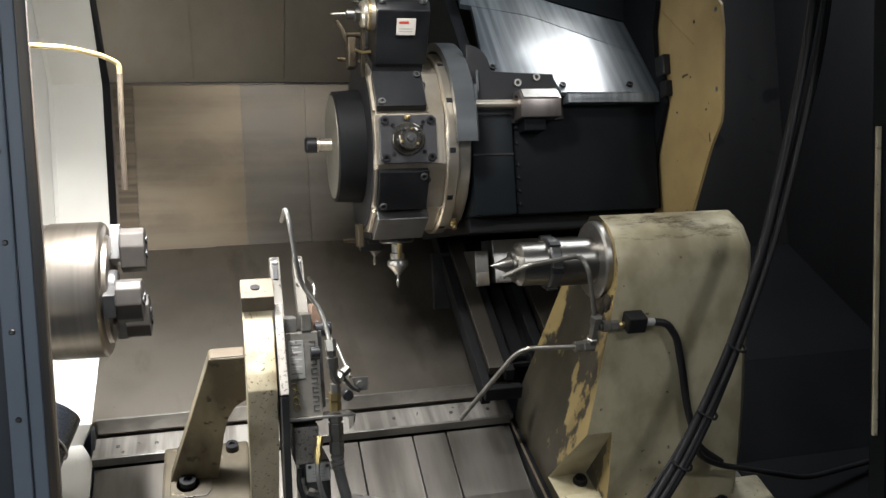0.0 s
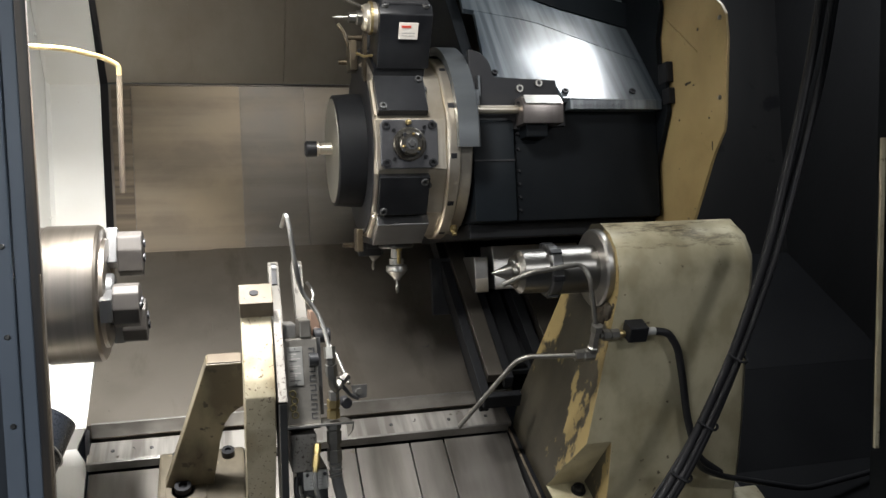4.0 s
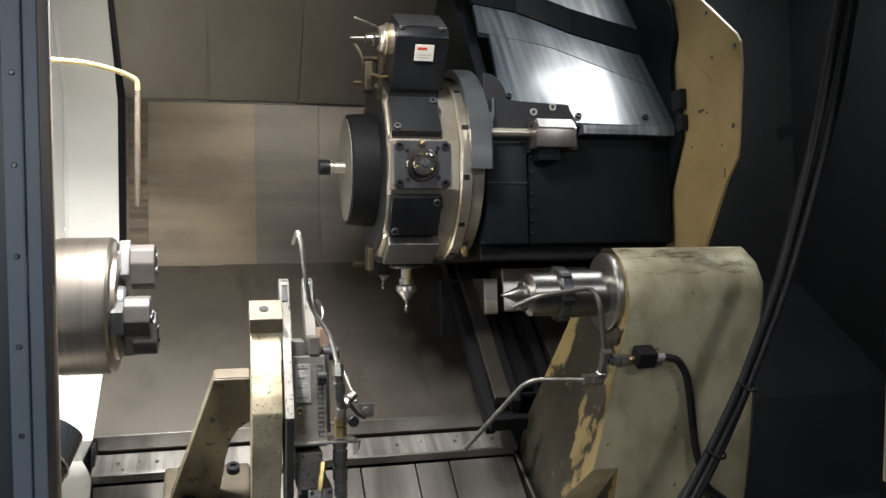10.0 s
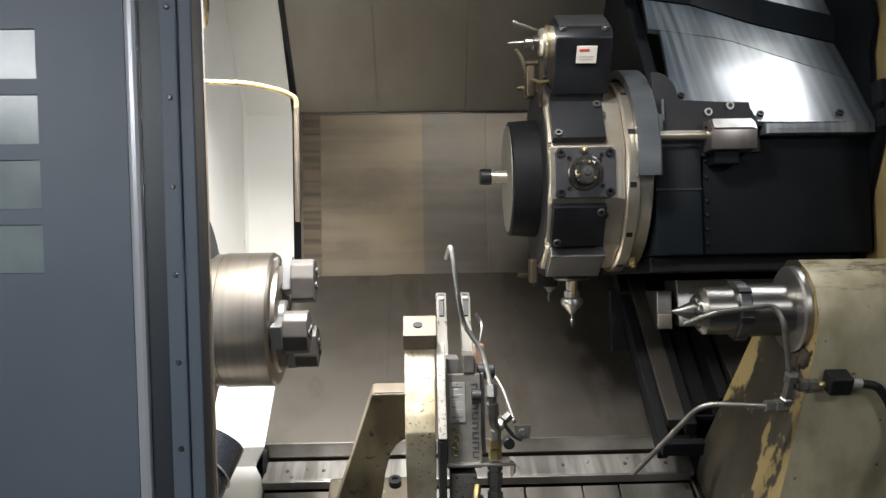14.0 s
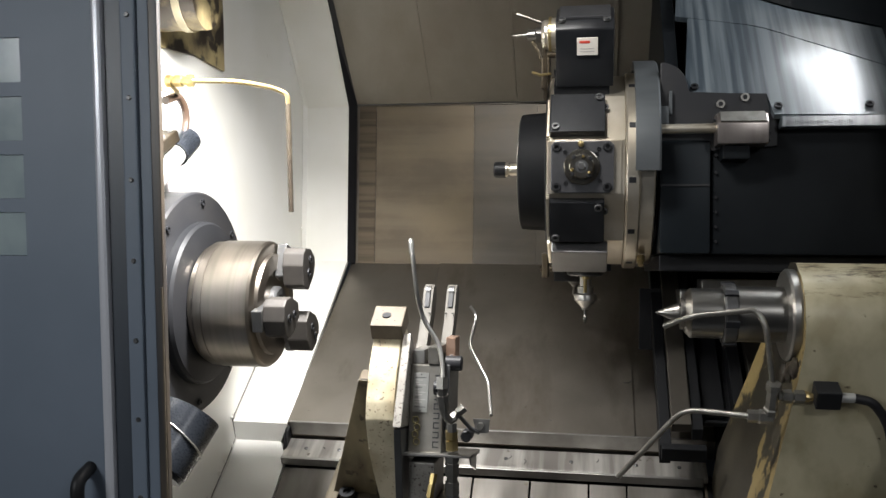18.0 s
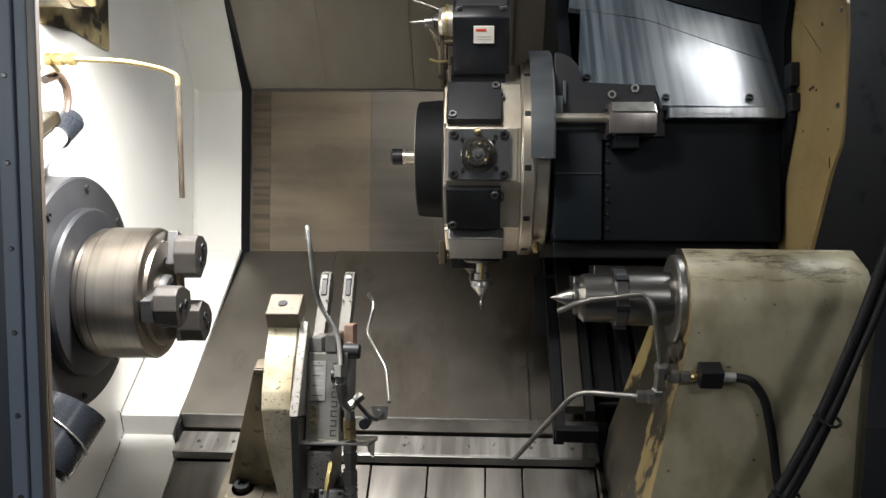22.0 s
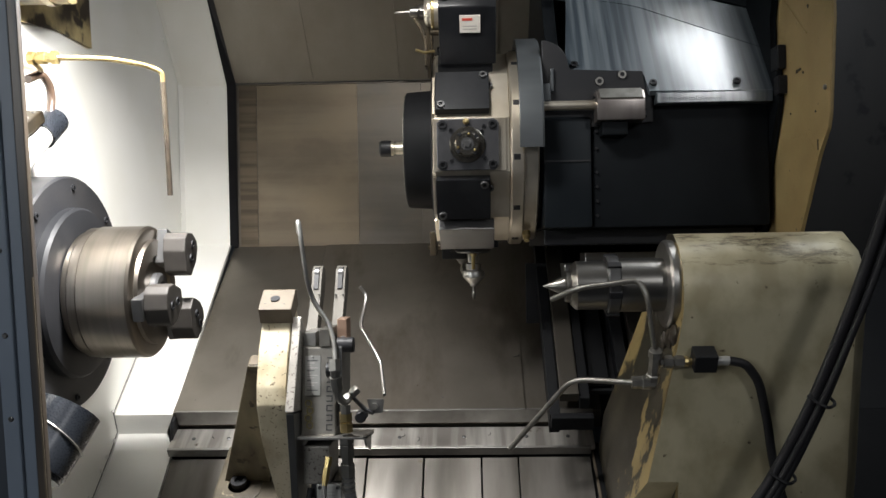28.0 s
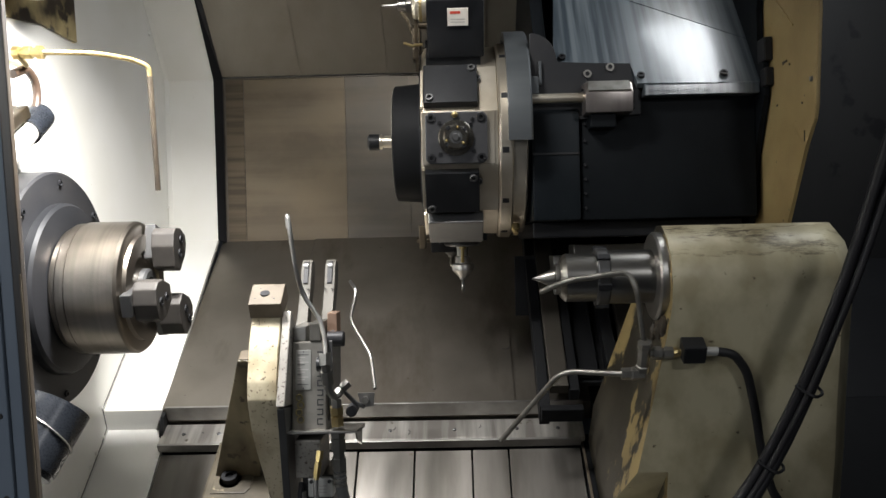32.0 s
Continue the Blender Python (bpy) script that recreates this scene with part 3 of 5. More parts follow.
base_box = part("machine_base", bx((-0.10, -0.72, 0.0), (2.33, 1.25, 0.298), 0.01), DOORGREY)
tagged(base_box, "slate grey painted steel base of the machine", "machine base", kind="structure")
sump = part("ground", bx((-9, -9, -0.02), (9, 9, 0.0)), SHOP)
tagged(sump, "grey concrete workshop floor", "ground", kind="structure")

# ---- spindle and chuck ----
nose = thing("spindle_flange", "dark grey steel spindle flange on the white wall", "flange", at=Matrix.Translation((0, 0, AXIS_Z)))
part("disc", turned([(0.0, 0.22), (0.006, 0.226), (0.089, 0.226), (0.093, 0.222), (0.093, 0.10)], n=72), DARKGREY, nose, smooth=30)
part("ring", turned([(0.085, 0.165), (0.108, 0.165), (0.114, 0.160), (0.119, 0.13), (0.119, 0.1)], n=64), BLACK, nose, "black inner ring", smooth=30)
for k in range(8):
    a = 2 * math.pi * (k + 0.35) / 8
    part("bolt", turned([(0.091, 0.007), (0.097, 0.007), (0.097, 0.004), (0.094, 0.004)], (0, 0.204 * math.cos(a), 0.204 * math.sin(a)), n=10), BLACK, nose)

chuck = thing("lathe_chuck", "polished steel three jaw chuck on the spindle nose", "chuck", at=Matrix.Translation((0, 0, AXIS_Z)))
part("back_plate", turned([(0.118, 0.10), (0.118, 0.112), (0.122, 0.117), (0.132, 0.117), (0.134, 0.114)], n=72), CHUCKSTEEL, chuck, smooth=30)
part("body", turned([(0.132, 0.110), (0.133, 0.122), (0.136, 0.125), (0.151, 0.125), (0.152, 0.1235), (0.1535, 0.1235), (0.1545, 0.127), (0.242, 0.127), (0.247, 0.123), (0.249, 0.118), (0.249, 0.102), (0.256, 0.1), (0.257, 0.07), (0.252, 0.066), (0.252, 0.03)], n=96), CHUCKSTEEL, chuck, smooth=25)
part("hub", turned([(0.25, 0.036), (0.262, 0.036), (0.266, 0.032), (0.266, 0.02), (0.258, 0.018)], n=32), DARKSTEEL, chuck, smooth=30)
for k in range(3):
    turn = Matrix.Rotation(2 * math.pi * (k + 0.62) / 3, 4, "X")
    bm = bx((0.252, -0.021, 0.052), (0.272, 0.021, 0.121), 0.002)
    bmesh.ops.transform(bm, matrix=turn, verts=bm.verts)
    base = part("master_jaw", bm, DARKSTEEL, chuck)
    bm = prism([(-0.015, 0.034), (0.015, 0.034), (0.036, 0.070), (0.038, 0.096), (0.028, 0.110), (0.0, 0.117), (-0.028, 0.110), (-0.038, 0.096), (-0.036, 0.070)], 0.272, 0.316, bevel=0.003)
    bmesh.ops.transform(bm, matrix=turn, verts=bm.verts)
    jaw = part("soft_jaw", bm, JAWSTEEL, chuck, "dark steel top jaw with rounded corners")
    for d in (0.066, 0.094):
        bm = turned([(0.317, 0.0085), (0.3195, 0.0085), (0.3195, 0.005), (0.312, 0.005)], (0, 0, d), n=14)
        bmesh.ops.transform(bm, matrix=turn, verts=bm.verts)
        part("jaw_bolt", bm, BLACK, jaw)

# ---- tailstock ----
tail = thing("tailstock", "cream painted cast iron tailstock with chipped dirty paint", "tailstock")
FRONT = [(-0.02, 1.142), (-0.06, 1.126), (-0.09, 1.092), (-0.104, 1.05), (-0.118, 0.99), (-0.16, 0.86), (-0.195, 0.75), (-0.225, 0.64), (-0.25, 0.495)]
LEFT_X = [1.243, 1.243, 1.243, 1.243, 1.236, 1.212, 1.192, 1.172, 1.15]
BACK = [(0.03, 1.142), (0.07, 1.12), (0.10, 1.07), (0.105, 1.0), (0.105, 0.95), (0.105, 0.86), (0.105, 0.75), (0.105, 0.64), (0.105, 0.495)]
BACK_X = [1.243, 1.243, 1.243, 1.236, 1.225, 1.205, 1.180, 1.155, 1.147]
RIGHT_X = [1.555, 1.57, 1.58, 1.584, 1.586, 1.588, 1.592, 1.595, 1.60]
bm = bmesh.new()
rings = []
for f, lx, b, bxx, rx in zip(FRONT, LEFT_X, BACK, BACK_X, RIGHT_X):
    rings.append([bm.verts.new(p) for p in ((lx, *f), (rx - 0.035, *f), (rx, f[0] + 0.045, f[1]), (rx, *b), (bxx, *b))])
for a, b in zip(rings, rings[1:]):
    for k in range(5):
        bm.faces.new((a[k], a[(k + 1) % 5], b[(k + 1) % 5], b[k]))
bm.faces.new(rings[0])
bm.faces.new(rings[-1][::-1])
bmesh.ops.bevel(bm, geom=[e for e in bm.edges if len(e.link_faces) == 2 and e.calc_face_angle() > 0.6], offset=0.006, segments=3, affect="EDGES")
casting = part("casting", bm, TAILCREAM, tail, "cream casting with rubbed off paint", smooth=40)
cutter = part("cutter", prism([(-0.40, 0.553), (-0.40, 0.80), (-0.205, 0.752), (-0.125, 0.553)], 1.08, 1.247), TAILCREAM)
hollow = casting.modifiers.new("hollow", "BOOLEAN")
hollow.operation, hollow.solver, hollow.object = "DIFFERENCE", "EXACT", cutter
bpy.context.view_layer.update()
carved = bpy.data.meshes.new_from_object(casting.evaluated_get(bpy.context.evaluated_depsgraph_get()))
casting.modifiers.clear()
casting.data = carved
bpy.data.objects.remove(cutter)
part("foot", bx((1.15, -0.30, 0.4945), (1.66, -0.19, 0.545), 0.006), CREAM, tail)
part("pocket_lip", prism([(-0.248, 0.5535), (-0.198, 0.5535), (-0.198, 0.566), (-0.246, 0.562)], 1.166, 1.246, bevel=0.003), TAILCREAM, tail)
for x, y, z in ((1.221, -0.152, 0.009), (1.525, -0.262, 0.0)):
    bm = turned([(0.545, 0.017), (0.549, 0.017), (0.549, 0.013), (0.558, 0.013), (0.558, 0.007), (0.553, 0.007)], (x, y, z), "Z", 20)
    part("foot_bolt", bm, BLACK, tail, smooth=30)
part("collar", turned([(1.225, 0.06), (1.226, 0.080), (1.230, 0.084), (1.246, 0.084), (1.25, 0.080)], (0, 0, AXIS_Z), n=64), GROUNDDULL, tail, "ground steel collar", smooth=30)
part("quill", turned([(1.14, 0.049), (1.142, 0.051), (1.228, 0.051)], (0, 0, AXIS_Z), n=56), GROUND, tail, smooth=30)
nut = turned([(1.118, 0.046), (1.118, 0.054), (1.121, 0.056), (1.139, 0.056), (1.142, 0.054), (1.142, 0.046)], (0, 0, AXIS_Z), n=48)
nutpart = part("ring_nut", nut, DARKSTEEL, tail, "dark slotted ring nut", smooth=30)
for k in range(6):
    a = 2 * math.pi * k / 6 + 0.3
    bm = bx((1.1175, -0.006, 0.05), (1.1425, 0.006, 0.0595), 0.0015)
    bmesh.ops.transform(bm, matrix=Matrix.Translation((0, 0, AXIS_Z)) @ Matrix.Rotation(a, 4, "X"), verts=bm.verts)
    part("lug", bm, BLACK, nutpart)
centre = part("live_centre", turned([(1.052, 0.02), (1.052, 0.036), (1.060, 0.0445), (1.062, 0.046), (1.12, 0.046)], (0, 0, AXIS_Z), n=56), GROUND, tail, smooth=30)
part("point", turned([(1.0, 0.0008), (1.040, 0.0185), (1.043, 0.0185), (1.044, 0.028), (1.053, 0.028)], (0, 0, AXIS_Z), n=40), GROUND, centre, "polished point", smooth=30)
# coolant pipework on the tailstock
part("coolant_pipe", tube([(1.012, -0.05, 1.052), (1.055, -0.062, 1.083), (1.165, -0.072, 1.106), (1.178, -0.095, 1.085), (1.192, -0.128, 0.995)], 0.0052, 12, radius=0.022), PIPE, tail, "bent steel coolant pipe", smooth=60)
tee = part("tee", turned([(-0.034, 0.009), (-0.034, 0.013), (-0.02, 0.013), (-0.018, 0.010), (0.018, 0.010), (0.02, 0.013), (0.034, 0.013), (0.034, 0.009)], (1.193, -0.135, 0.962), "Z", 6), FITTING, tail, "grey steel tee fitting")
part("union_nut", turned([(0.010, 0.008), (0.016, 0.008), (0.016, 0.0125), (0.031, 0.0125), (0.031, 0.008), (0.035, 0.008), (0.035, 0.0115), (0.052, 0.0115), (0.052, 0.007)], (1.193, -0.135, 0.97), "X", 6), FITTING, tee)
part("brass_nipple", turned([(0.050, 0.006), (0.053, 0.0095), (0.059, 0.0095), (0.060, 0.0065), (0.068, 0.0065)], (1.193, -0.135, 0.97), "X", 12), BRASS, tee, "brass nipple")
part("elbow", turned([(-0.03, 0.008), (-0.03, 0.0115), (-0.012, 0.0115), (-0.01, 0.013), (0.012, 0.013)], (1.185, -0.137, 0.925), "X", 6), FITTING, tail)
part("nozzle_tube", tube([(1.158, -0.137, 0.925), (1.05, -0.100, 0.905), (0.936, -0.100, 0.731)], 0.0052, 12, radius=0.03), PIPE, tail, "bent steel nozzle tube", smooth=60)
valve = part("valve_block", bx((1.259, -0.158, 0.961), (1.300, -0.122, 0.996), 0.003), BLACK, tail, "black cube shaped valve")
part("hose_ferrule", turned([(1.298, 0.0085), (1.324, 0.0085), (1.326, 0.0075)], (0, -0.140, 0.975), n=14), PROBE, valve, "bright hose ferrule", smooth=30)
part("hose", tube([(1.322, -0.140, 0.975), (1.352, -0.145, 0.973), (1.378, -0.155, 0.940), (1.40, -0.175, 0.86), (1.412, -0.20, 0.79), (1.44, -0.235, 0.70), (1.50, -0.25, 0.66)], 0.0082, 12, radius=0.03), RUBBER, valve, "black rubber hose", smooth=60)
for x, y, z, r in ((1.236, -0.088, 0.995, 0.017), (1.240, -0.094, 0.972, 0.013), (1.232, -0.075, 0.975, 0.016), (1.243, -0.099, 1.012, 0.010), (1.226, -0.06, 0.962, 0.014)):
    bm = bmesh.new()
    bmesh.ops.create_icosphere(bm, subdivisions=3, radius=r)
    for v in bm.verts:
        v.co *= 1.0 + 0.35 * noise.noise(v.co * 90 + Vector((x, y, z)) * 50)
        v.co = Vector((v.co.x * 0.55 + x, v.co.y + y, v.co.z * 1.3 + z))
    part("grease_clot", bm, STAIN, tail, "black clotted grease", smooth=60)

# ---- cable bundle ----
bundle = thing("cable_bundle", "bundle of black cables and hoses tied with straps", "cables")
CABLE = [(1.69, 0.20, 1.99), (1.628, 0.04, 1.66), (1.600, -0.03, 1.50), (1.560, -0.095, 1.36), (1.492, -0.195, 1.175), (1.43, -0.265, 0.99), (1.375, -0.305, 0.86), (1.31, -0.355, 0.78), (1.235, -0.405, 0.72), (1.15, -0.46, 0.66)]
for k, (dx, dy, r, spread) in enumerate(((0, 0, 0.0088, 0.0), (0.013, 0.008, 0.0075, 0.5), (0.024, -0.002, 0.0085, 0.35), (0.012, -0.012, 0.006, 0.6), (-0.008, 0.006, 0.004, -1.9))):
    wob = [(x + dx * (1.0 + spread * math.sin(3.0 * z + k)) , y + dy + 0.005 * math.sin(9 * z + 2 * k), z) for x, y, z in CABLE]
    part("cable", tube(wob, r, 10, radius=0.12), RUBBER, bundle, smooth=60)
for k in (5, 6, 7, 8):
    x, y, z = CABLE[k]
    part("tie", tube([(x - 0.014, y - 0.004, z + 0.008), (x + 0.012, y - 0.026, z), (x + 0.038, y, z - 0.010), (x + 0.015, y + 0.024, z), (x - 0.014, y - 0.004, z + 0.008)], 0.0028, 6, radius=0.015), BLACK, bundle)
part("cable_branch", tube([(1.36, -0.315, 0.80), (1.43, -0.27, 0.70), (1.50, -0.255, 0.655), (1.60, -0.25, 0.62), (1.78, -0.22, 0.54), (2.1, -0.15, 0.505)], 0.0065, 10, radius=0.05), RUBBER, bundle, smooth=60)
part("tie_tail", tube([(1.225, -0.41, 0.728), (1.205, -0.425, 0.742)], 0.002, 6), BLACK, bundle)

# ---- steady rest ----
steady = thing("steady_bracket", "cream cast bracket carrying a hydraulic steady rest", "bracket")
PILLAR = [(-0.128, 1.066), (-0.175, 1.035), (-0.225, 0.995), (-0.244, 0.965), (-0.246, 0.90), (-0.238, 0.84), (-0.215, 0.72), (-0.19, 0.60), (-0.19, 0.496), (-0.05, 0.496), (-0.06, 0.66), (-0.10, 0.80), (-0.125, 0.90), (-0.11, 0.98), (-0.075, 1.03), (-0.075, 1.066)]
part("pillar", prism(PILLAR, 0.489, 0.542, bevel=0.005), CREAMCHIP, steady, "cream curved casting with chipped paint", smooth=35)
head = part("top_block", prism([(-0.134, 1.064), (-0.134, 1.094), (-0.082, 1.102), (-0.075, 1.098), (-0.075, 1.064)], 0.487, 0.546, bevel=0.002), CREAMBARE, steady, "block with bare steel top")
part("tapped_hole", turned([(0.0, 0.0085), (0.0024, 0.0085), (0.0024, 0.004)], (0.513, -0.106, 1.0972), "Z", 20), RUBBER, head)
for x, y in ((0.497, -0.118), (0.503, -0.092), (0.531, -0.119)):
    part("pin_hole", turned([(0, 0.002), (0.0008, 0.002)], (x, y, 1.0975 + (y + 0.106) * 0.15), "Z", 8), BLACK, head)
brace = prism([(0.421, 0.905), (0.326, 0.594), (0.424, 0.594), (0.434, 0.66), (0.441, 0.71), (0.449, 0.755), (0.463, 0.782), (0.490, 0.796), (0.490, 0.905)], -0.05, -0.016, "Y", 0.003)
part("brace", brace, GRIMYSHADE, steady, "sloping cream brace with an arched opening")
part("brace_cap", bx((0.424, -0.048, 0.9045), (0.488, -0.018, 0.9075), 0.001), CREAMBARE, steady, "rubbed top of the brace")
base = part("base", bx((0.31, -0.16, 0.4945), (0.49, 0.06, 0.595), 0.006), GRIMEBASE, steady, "oil darkened base")
part("base_bolt", turned([(0.592, 0.024), (0.598, 0.024), (0.598, 0.017), (0.612, 0.017), (0.612, 0.009), (0.604, 0.009)], (0.362, -0.062, 0), "Z", 20), BLACK, steady, smooth=30)
part("bolt_plate", prism([(0.326, -0.10), (0.40, -0.10), (0.41, -0.085), (0.41, -0.035), (0.40, -0.02), (0.326, -0.02)], 0.594, 0.598, "Z", 0.002), GRIMEBASE, steady)
for x in (0.352, 0.455):
    part("rear_bolt", turned([(0.594, 0.014), (0.61, 0.014), (0.61, 0.007), (0.604, 0.007)], (x, 0.035, 0), "Z", 16), BLACK, steady, smooth=30)

# the hydraulic body stands beside the bracket, in the slanted frame
body = thing("hydraulic_steady_rest", "steel hydraulic steady rest body with name plate", "steady rest", at=SLANT)
part("side_plate", prism([(-0.118, -0.043), (-0.196, -0.200), (-0.10, -0.212), (-0.05, -0.10)], 0.545, 0.560, bevel=0.002), SPECKLED, body, "speckled grey steel side plate")
part("side_plate", prism([(-0.192, -0.2035), (-0.150, -0.40), (-0.06, -0.42), (-0.05, -0.215), (-0.10, -0.2155)], 0.546, 0.559, bevel=0.002), DARKSTEEL, body, "dark lower half of the side plate")
part("block", prism([(-0.118, -0.098), (-0.142, -0.25), (-0.135, -0.262), (-0.02, -0.26), (-0.02, -0.10)], 0.561, 0.622, bevel=0.003), BODYSTEEL, body, "steel block with raised letters")
TILT = math.atan2(0.024, 0.152)


def onface(name, x0, x1, w0, w1, thick, mat, parent, label="", lift=0.0, bevel=0.0):
    """A thin piece that lies on the sloping front of the block."""
    mid = (w0 + w1) / 2
    half = (w1 - w0) / 2
    bm = bx((x0, -thick - lift, -half), (x1, 0.001 - lift, half), bevel)
    face = -0.118 - 0.024 * (-0.098 - mid) / 0.152
    bmesh.ops.transform(bm, matrix=Matrix.Translation((0, face, mid)) @ Matrix.Rotation(-TILT, 4, "X"), verts=bm.verts)
    return part(name, bm, mat, parent, label)


plate = onface("name_plate", 0.567, 0.5945, -0.183, -0.113, 0.0016, PLATEALU, body, "aluminium data plate", bevel=0.0006)
for k in range(13):
    wide = 0.0195 - 0.0065 * ((k * 7) % 3)
    onface("text_line", 0.5705, 0.5705 + wide, -0.1225 - 0.0043 * k, -0.1211 - 0.0043 * k, 0.0004, LABELGREY if k % 4 else DARKSTEEL, plate, lift=0.0016)
for w in (-0.1165, -0.180):
    onface("plate_rivet", 0.5797, 0.5823, w - 0.0013, w + 0.0013, 0.0008, DARKSTEEL, plate, lift=0.0016, bevel=0.0004)
# raised bars that stand for the maker's mark and the marks under the plate
for k in range(8):
    w = -0.243 + 0.0165 * k
    onface("raised_mark", 0.6055, 0.6165, w, w + 0.0022, 0.0010, DARKGREY, body)
    onface("raised_mark", 0.6055, 0.6165, w + 0.009, w + 0.0112, 0.0010, DARKGREY, body)
    onface("raised_mark", 0.6055 + 0.009 * (k % 2), 0.6075 + 0.009 * (k % 2), w + 0.002, w + 0.0092, 0.0010, DARKGREY, body)
for k in range(4):
    w = -0.196 - 0.0125 * k
    face = -0.118 - 0.024 * (-0.098 - w) / 0.152
    ring = [(0.5735 + 0.003 * (k % 2) + 0.0055 * math.cos(a), face - 0.0008, w + 0.0055 * math.sin(a)) for a in [2 * math.pi * j / 16 for j in range(17)]]
    part("raised_emblem", tube(ring, 0.0013, 6), EMBLEM, body, "brassy raised emblem", smooth=60)
bracket = part("angle_bracket", prism([(-0.168, -0.249), (-0.168, -0.253), (-0.04, -0.27), (-0.04, -0.262)], 0.556, 0.678, bevel=0.0006), GROUNDDULL, body, "bent sheet metal bracket")
part("bracket_end", prism([(-0.168, -0.249), (-0.08, -0.262), (-0.09, -0.29), (-0.15, -0.268)], 0.675, 0.678), GROUNDDULL, bracket)
part("lower_block", bx((0.566, -0.148, -0.335), (0.612, -0.05, -0.268), 0.003), SPECKLED, body, "speckled steel block")
part("lower_shoe", bx((0.575, -0.13, -0.43), (0.63, -0.02, -0.335), 0.003), DARKSTEEL, body)
part("shoulder", bx((0.563, -0.115, -0.098), (0.585, -0.03, -0.072), 0.002), GROUNDDULL, body)
part("shoulder_block", bx((0.592, -0.12, -0.098), (0.612, -0.03, -0.066), 0.002), BODYSTEEL, body)
part("copper_shoe", bx((0.616, -0.07, -0.098), (0.634, -0.02, -0.052), 0.002), COPPER, body, "copper coloured wear block")
part("cylinder_cap", turned([(0.620, 0.014), (0.648, 0.014), (0.650, 0.012), (0.650, 0.006)], (0, -0.09, -0.098), "X", 20), BLACK, body, smooth=30)
part("cylinder_cap", turned([(0.606, 0.012), (0.622, 0.012), (0.622, 0.006)], (0, -0.13, -0.138), "X", 20), BLACK, body, smooth=30)
part("dark_plate", prism([(-0.105, -0.10), (-0.02, -0.06), (0.0, -0.12), (-0.02, -0.26), (-0.12, -0.24)], 0.623, 0.630, bevel=0.001), DARKSTEEL, body)
# two roller arms
for x0, x1 in ((0.549, 0.569), (0.596, 0.616)):
    arm = part("roller_arm", prism([(-0.06, -0.12), (0.0, -0.12), (0.030, -0.06), (0.075, -0.01), (0.088, 0.02), (0.082, 0.038), (0.066, 0.044), (0.050, 0.036), (0.028, -0.01), (-0.012, -0.07)], x0, x1, bevel=0.002), ARMSTEEL, body, "polished steel roller arm", smooth=30)
    slot = bx((x0 + 0.005, -0.004, -0.018), (x1 - 0.005, 0.004, 0.018), 0.001)
    bmesh.ops.transform(slot, matrix=Matrix.Translation((0, 0.0405, 0.014)) @ Matrix.Rotation(radians(-25), 4, "X"), verts=slot.verts)
    part("roller_slot", slot, BLACK, arm)
    part("roller", turned([(x0 + 0.0055, 0.013), (x1 - 0.0055, 0.013)], (0, 0.055, 0.028), "X", 20), DARKSTEEL, arm, smooth=30)
    for dx in (0.003, x1 - x0 - 0.003):
        part("pin", turned([(0.018, 0.0014), (0.026, 0.0014)], (x0 + dx, 0, -0.012), "Y", 8), BLACK, arm)
# hydraulic pipes and fittings
part("oil_pipe", tube([(0.5655, -0.155, 0.105), (0.571, -0.19, 0.128), (0.576, -0.195, 0.10), (0.584, -0.190, 0.03), (0.592, -0.180, -0.01), (0.624, -0.180, -0.058), (0.632, -0.195, -0.095), (0.635, -0.210, -0.125)], 0.0042, 10, radius=0.02), GROUNDDULL, body, "bent steel oil pipe", smooth=60)


def hexfit(points, r, name, mat, label=""):
    """Fittings threaded one behind the other along a line in the slanted frame."""
    for (a, b), k in zip(zip(points, points[1:]), range(9)):
        part(name, tube([a, b], r * (1.0 if k % 2 == 0 else 0.78), 6), mat, body, label)


hexfit([(0.634, -0.212, -0.108), (0.6345, -0.214, -0.128), (0.635, -0.212, -0.138), (0.637, -0.205, -0.16)], 0.0105, "pipe_fitting", FITTINGLIGHT)
part("pipe_elbow", tube([(0.637, -0.205, -0.158), (0.638, -0.20, -0.175), (0.645, -0.19, -0.185), (0.652, -0.185, -0.180)], 0.0075, 8, radius=0.01), FITTING, body)
hexfit([(0.641, -0.185, -0.188), (0.654, -0.18, -0.176), (0.657, -0.18, -0.173), (0.667, -0.176, -0.164)], 0.009, "pipe_fitting", FITTING)
hexfit([(0.644, -0.165, -0.192), (0.644, -0.163, -0.208)], 0.0095, "pipe_fitting", FITTINGLIGHT)
hexfit([(0.643, -0.158, -0.208), (0.643, -0.156, -0.222), (0.643, -0.154, -0.226), (0.643, -0.152, -0.242)], 0.0118, "brass_fitting", BRASS, "brass hose fitting")
hexfit([(0.643, -0.150, -0.250), (0.643, -0.149, -0.262), (0.643, -0.148, -0.266), (0.643, -0.146, -0.288), (0.643, -0.144, -0.300), (0.643, -0.142, -0.322)], 0.0135, "hose_coupling", FITTING)
part("oil_hose", tube([(0.643, -0.142, -0.318), (0.646, -0.138, -0.36), (0.66, -0.13, -0.42), (0.69, -0.12, -0.50)], 0.0105, 12, radius=0.03), HOSEGREY, body, "grey rubber oil hose", smooth=60)
hexfit([(0.612, -0.155, -0.285), (0.610, -0.158, -0.30), (0.609, -0.159, -0.304), (0.606, -0.162, -0.325), (0.605, -0.163, -0.333)], 0.0068, "brass_connector", BRASSBRIGHT, "bright brass connector")
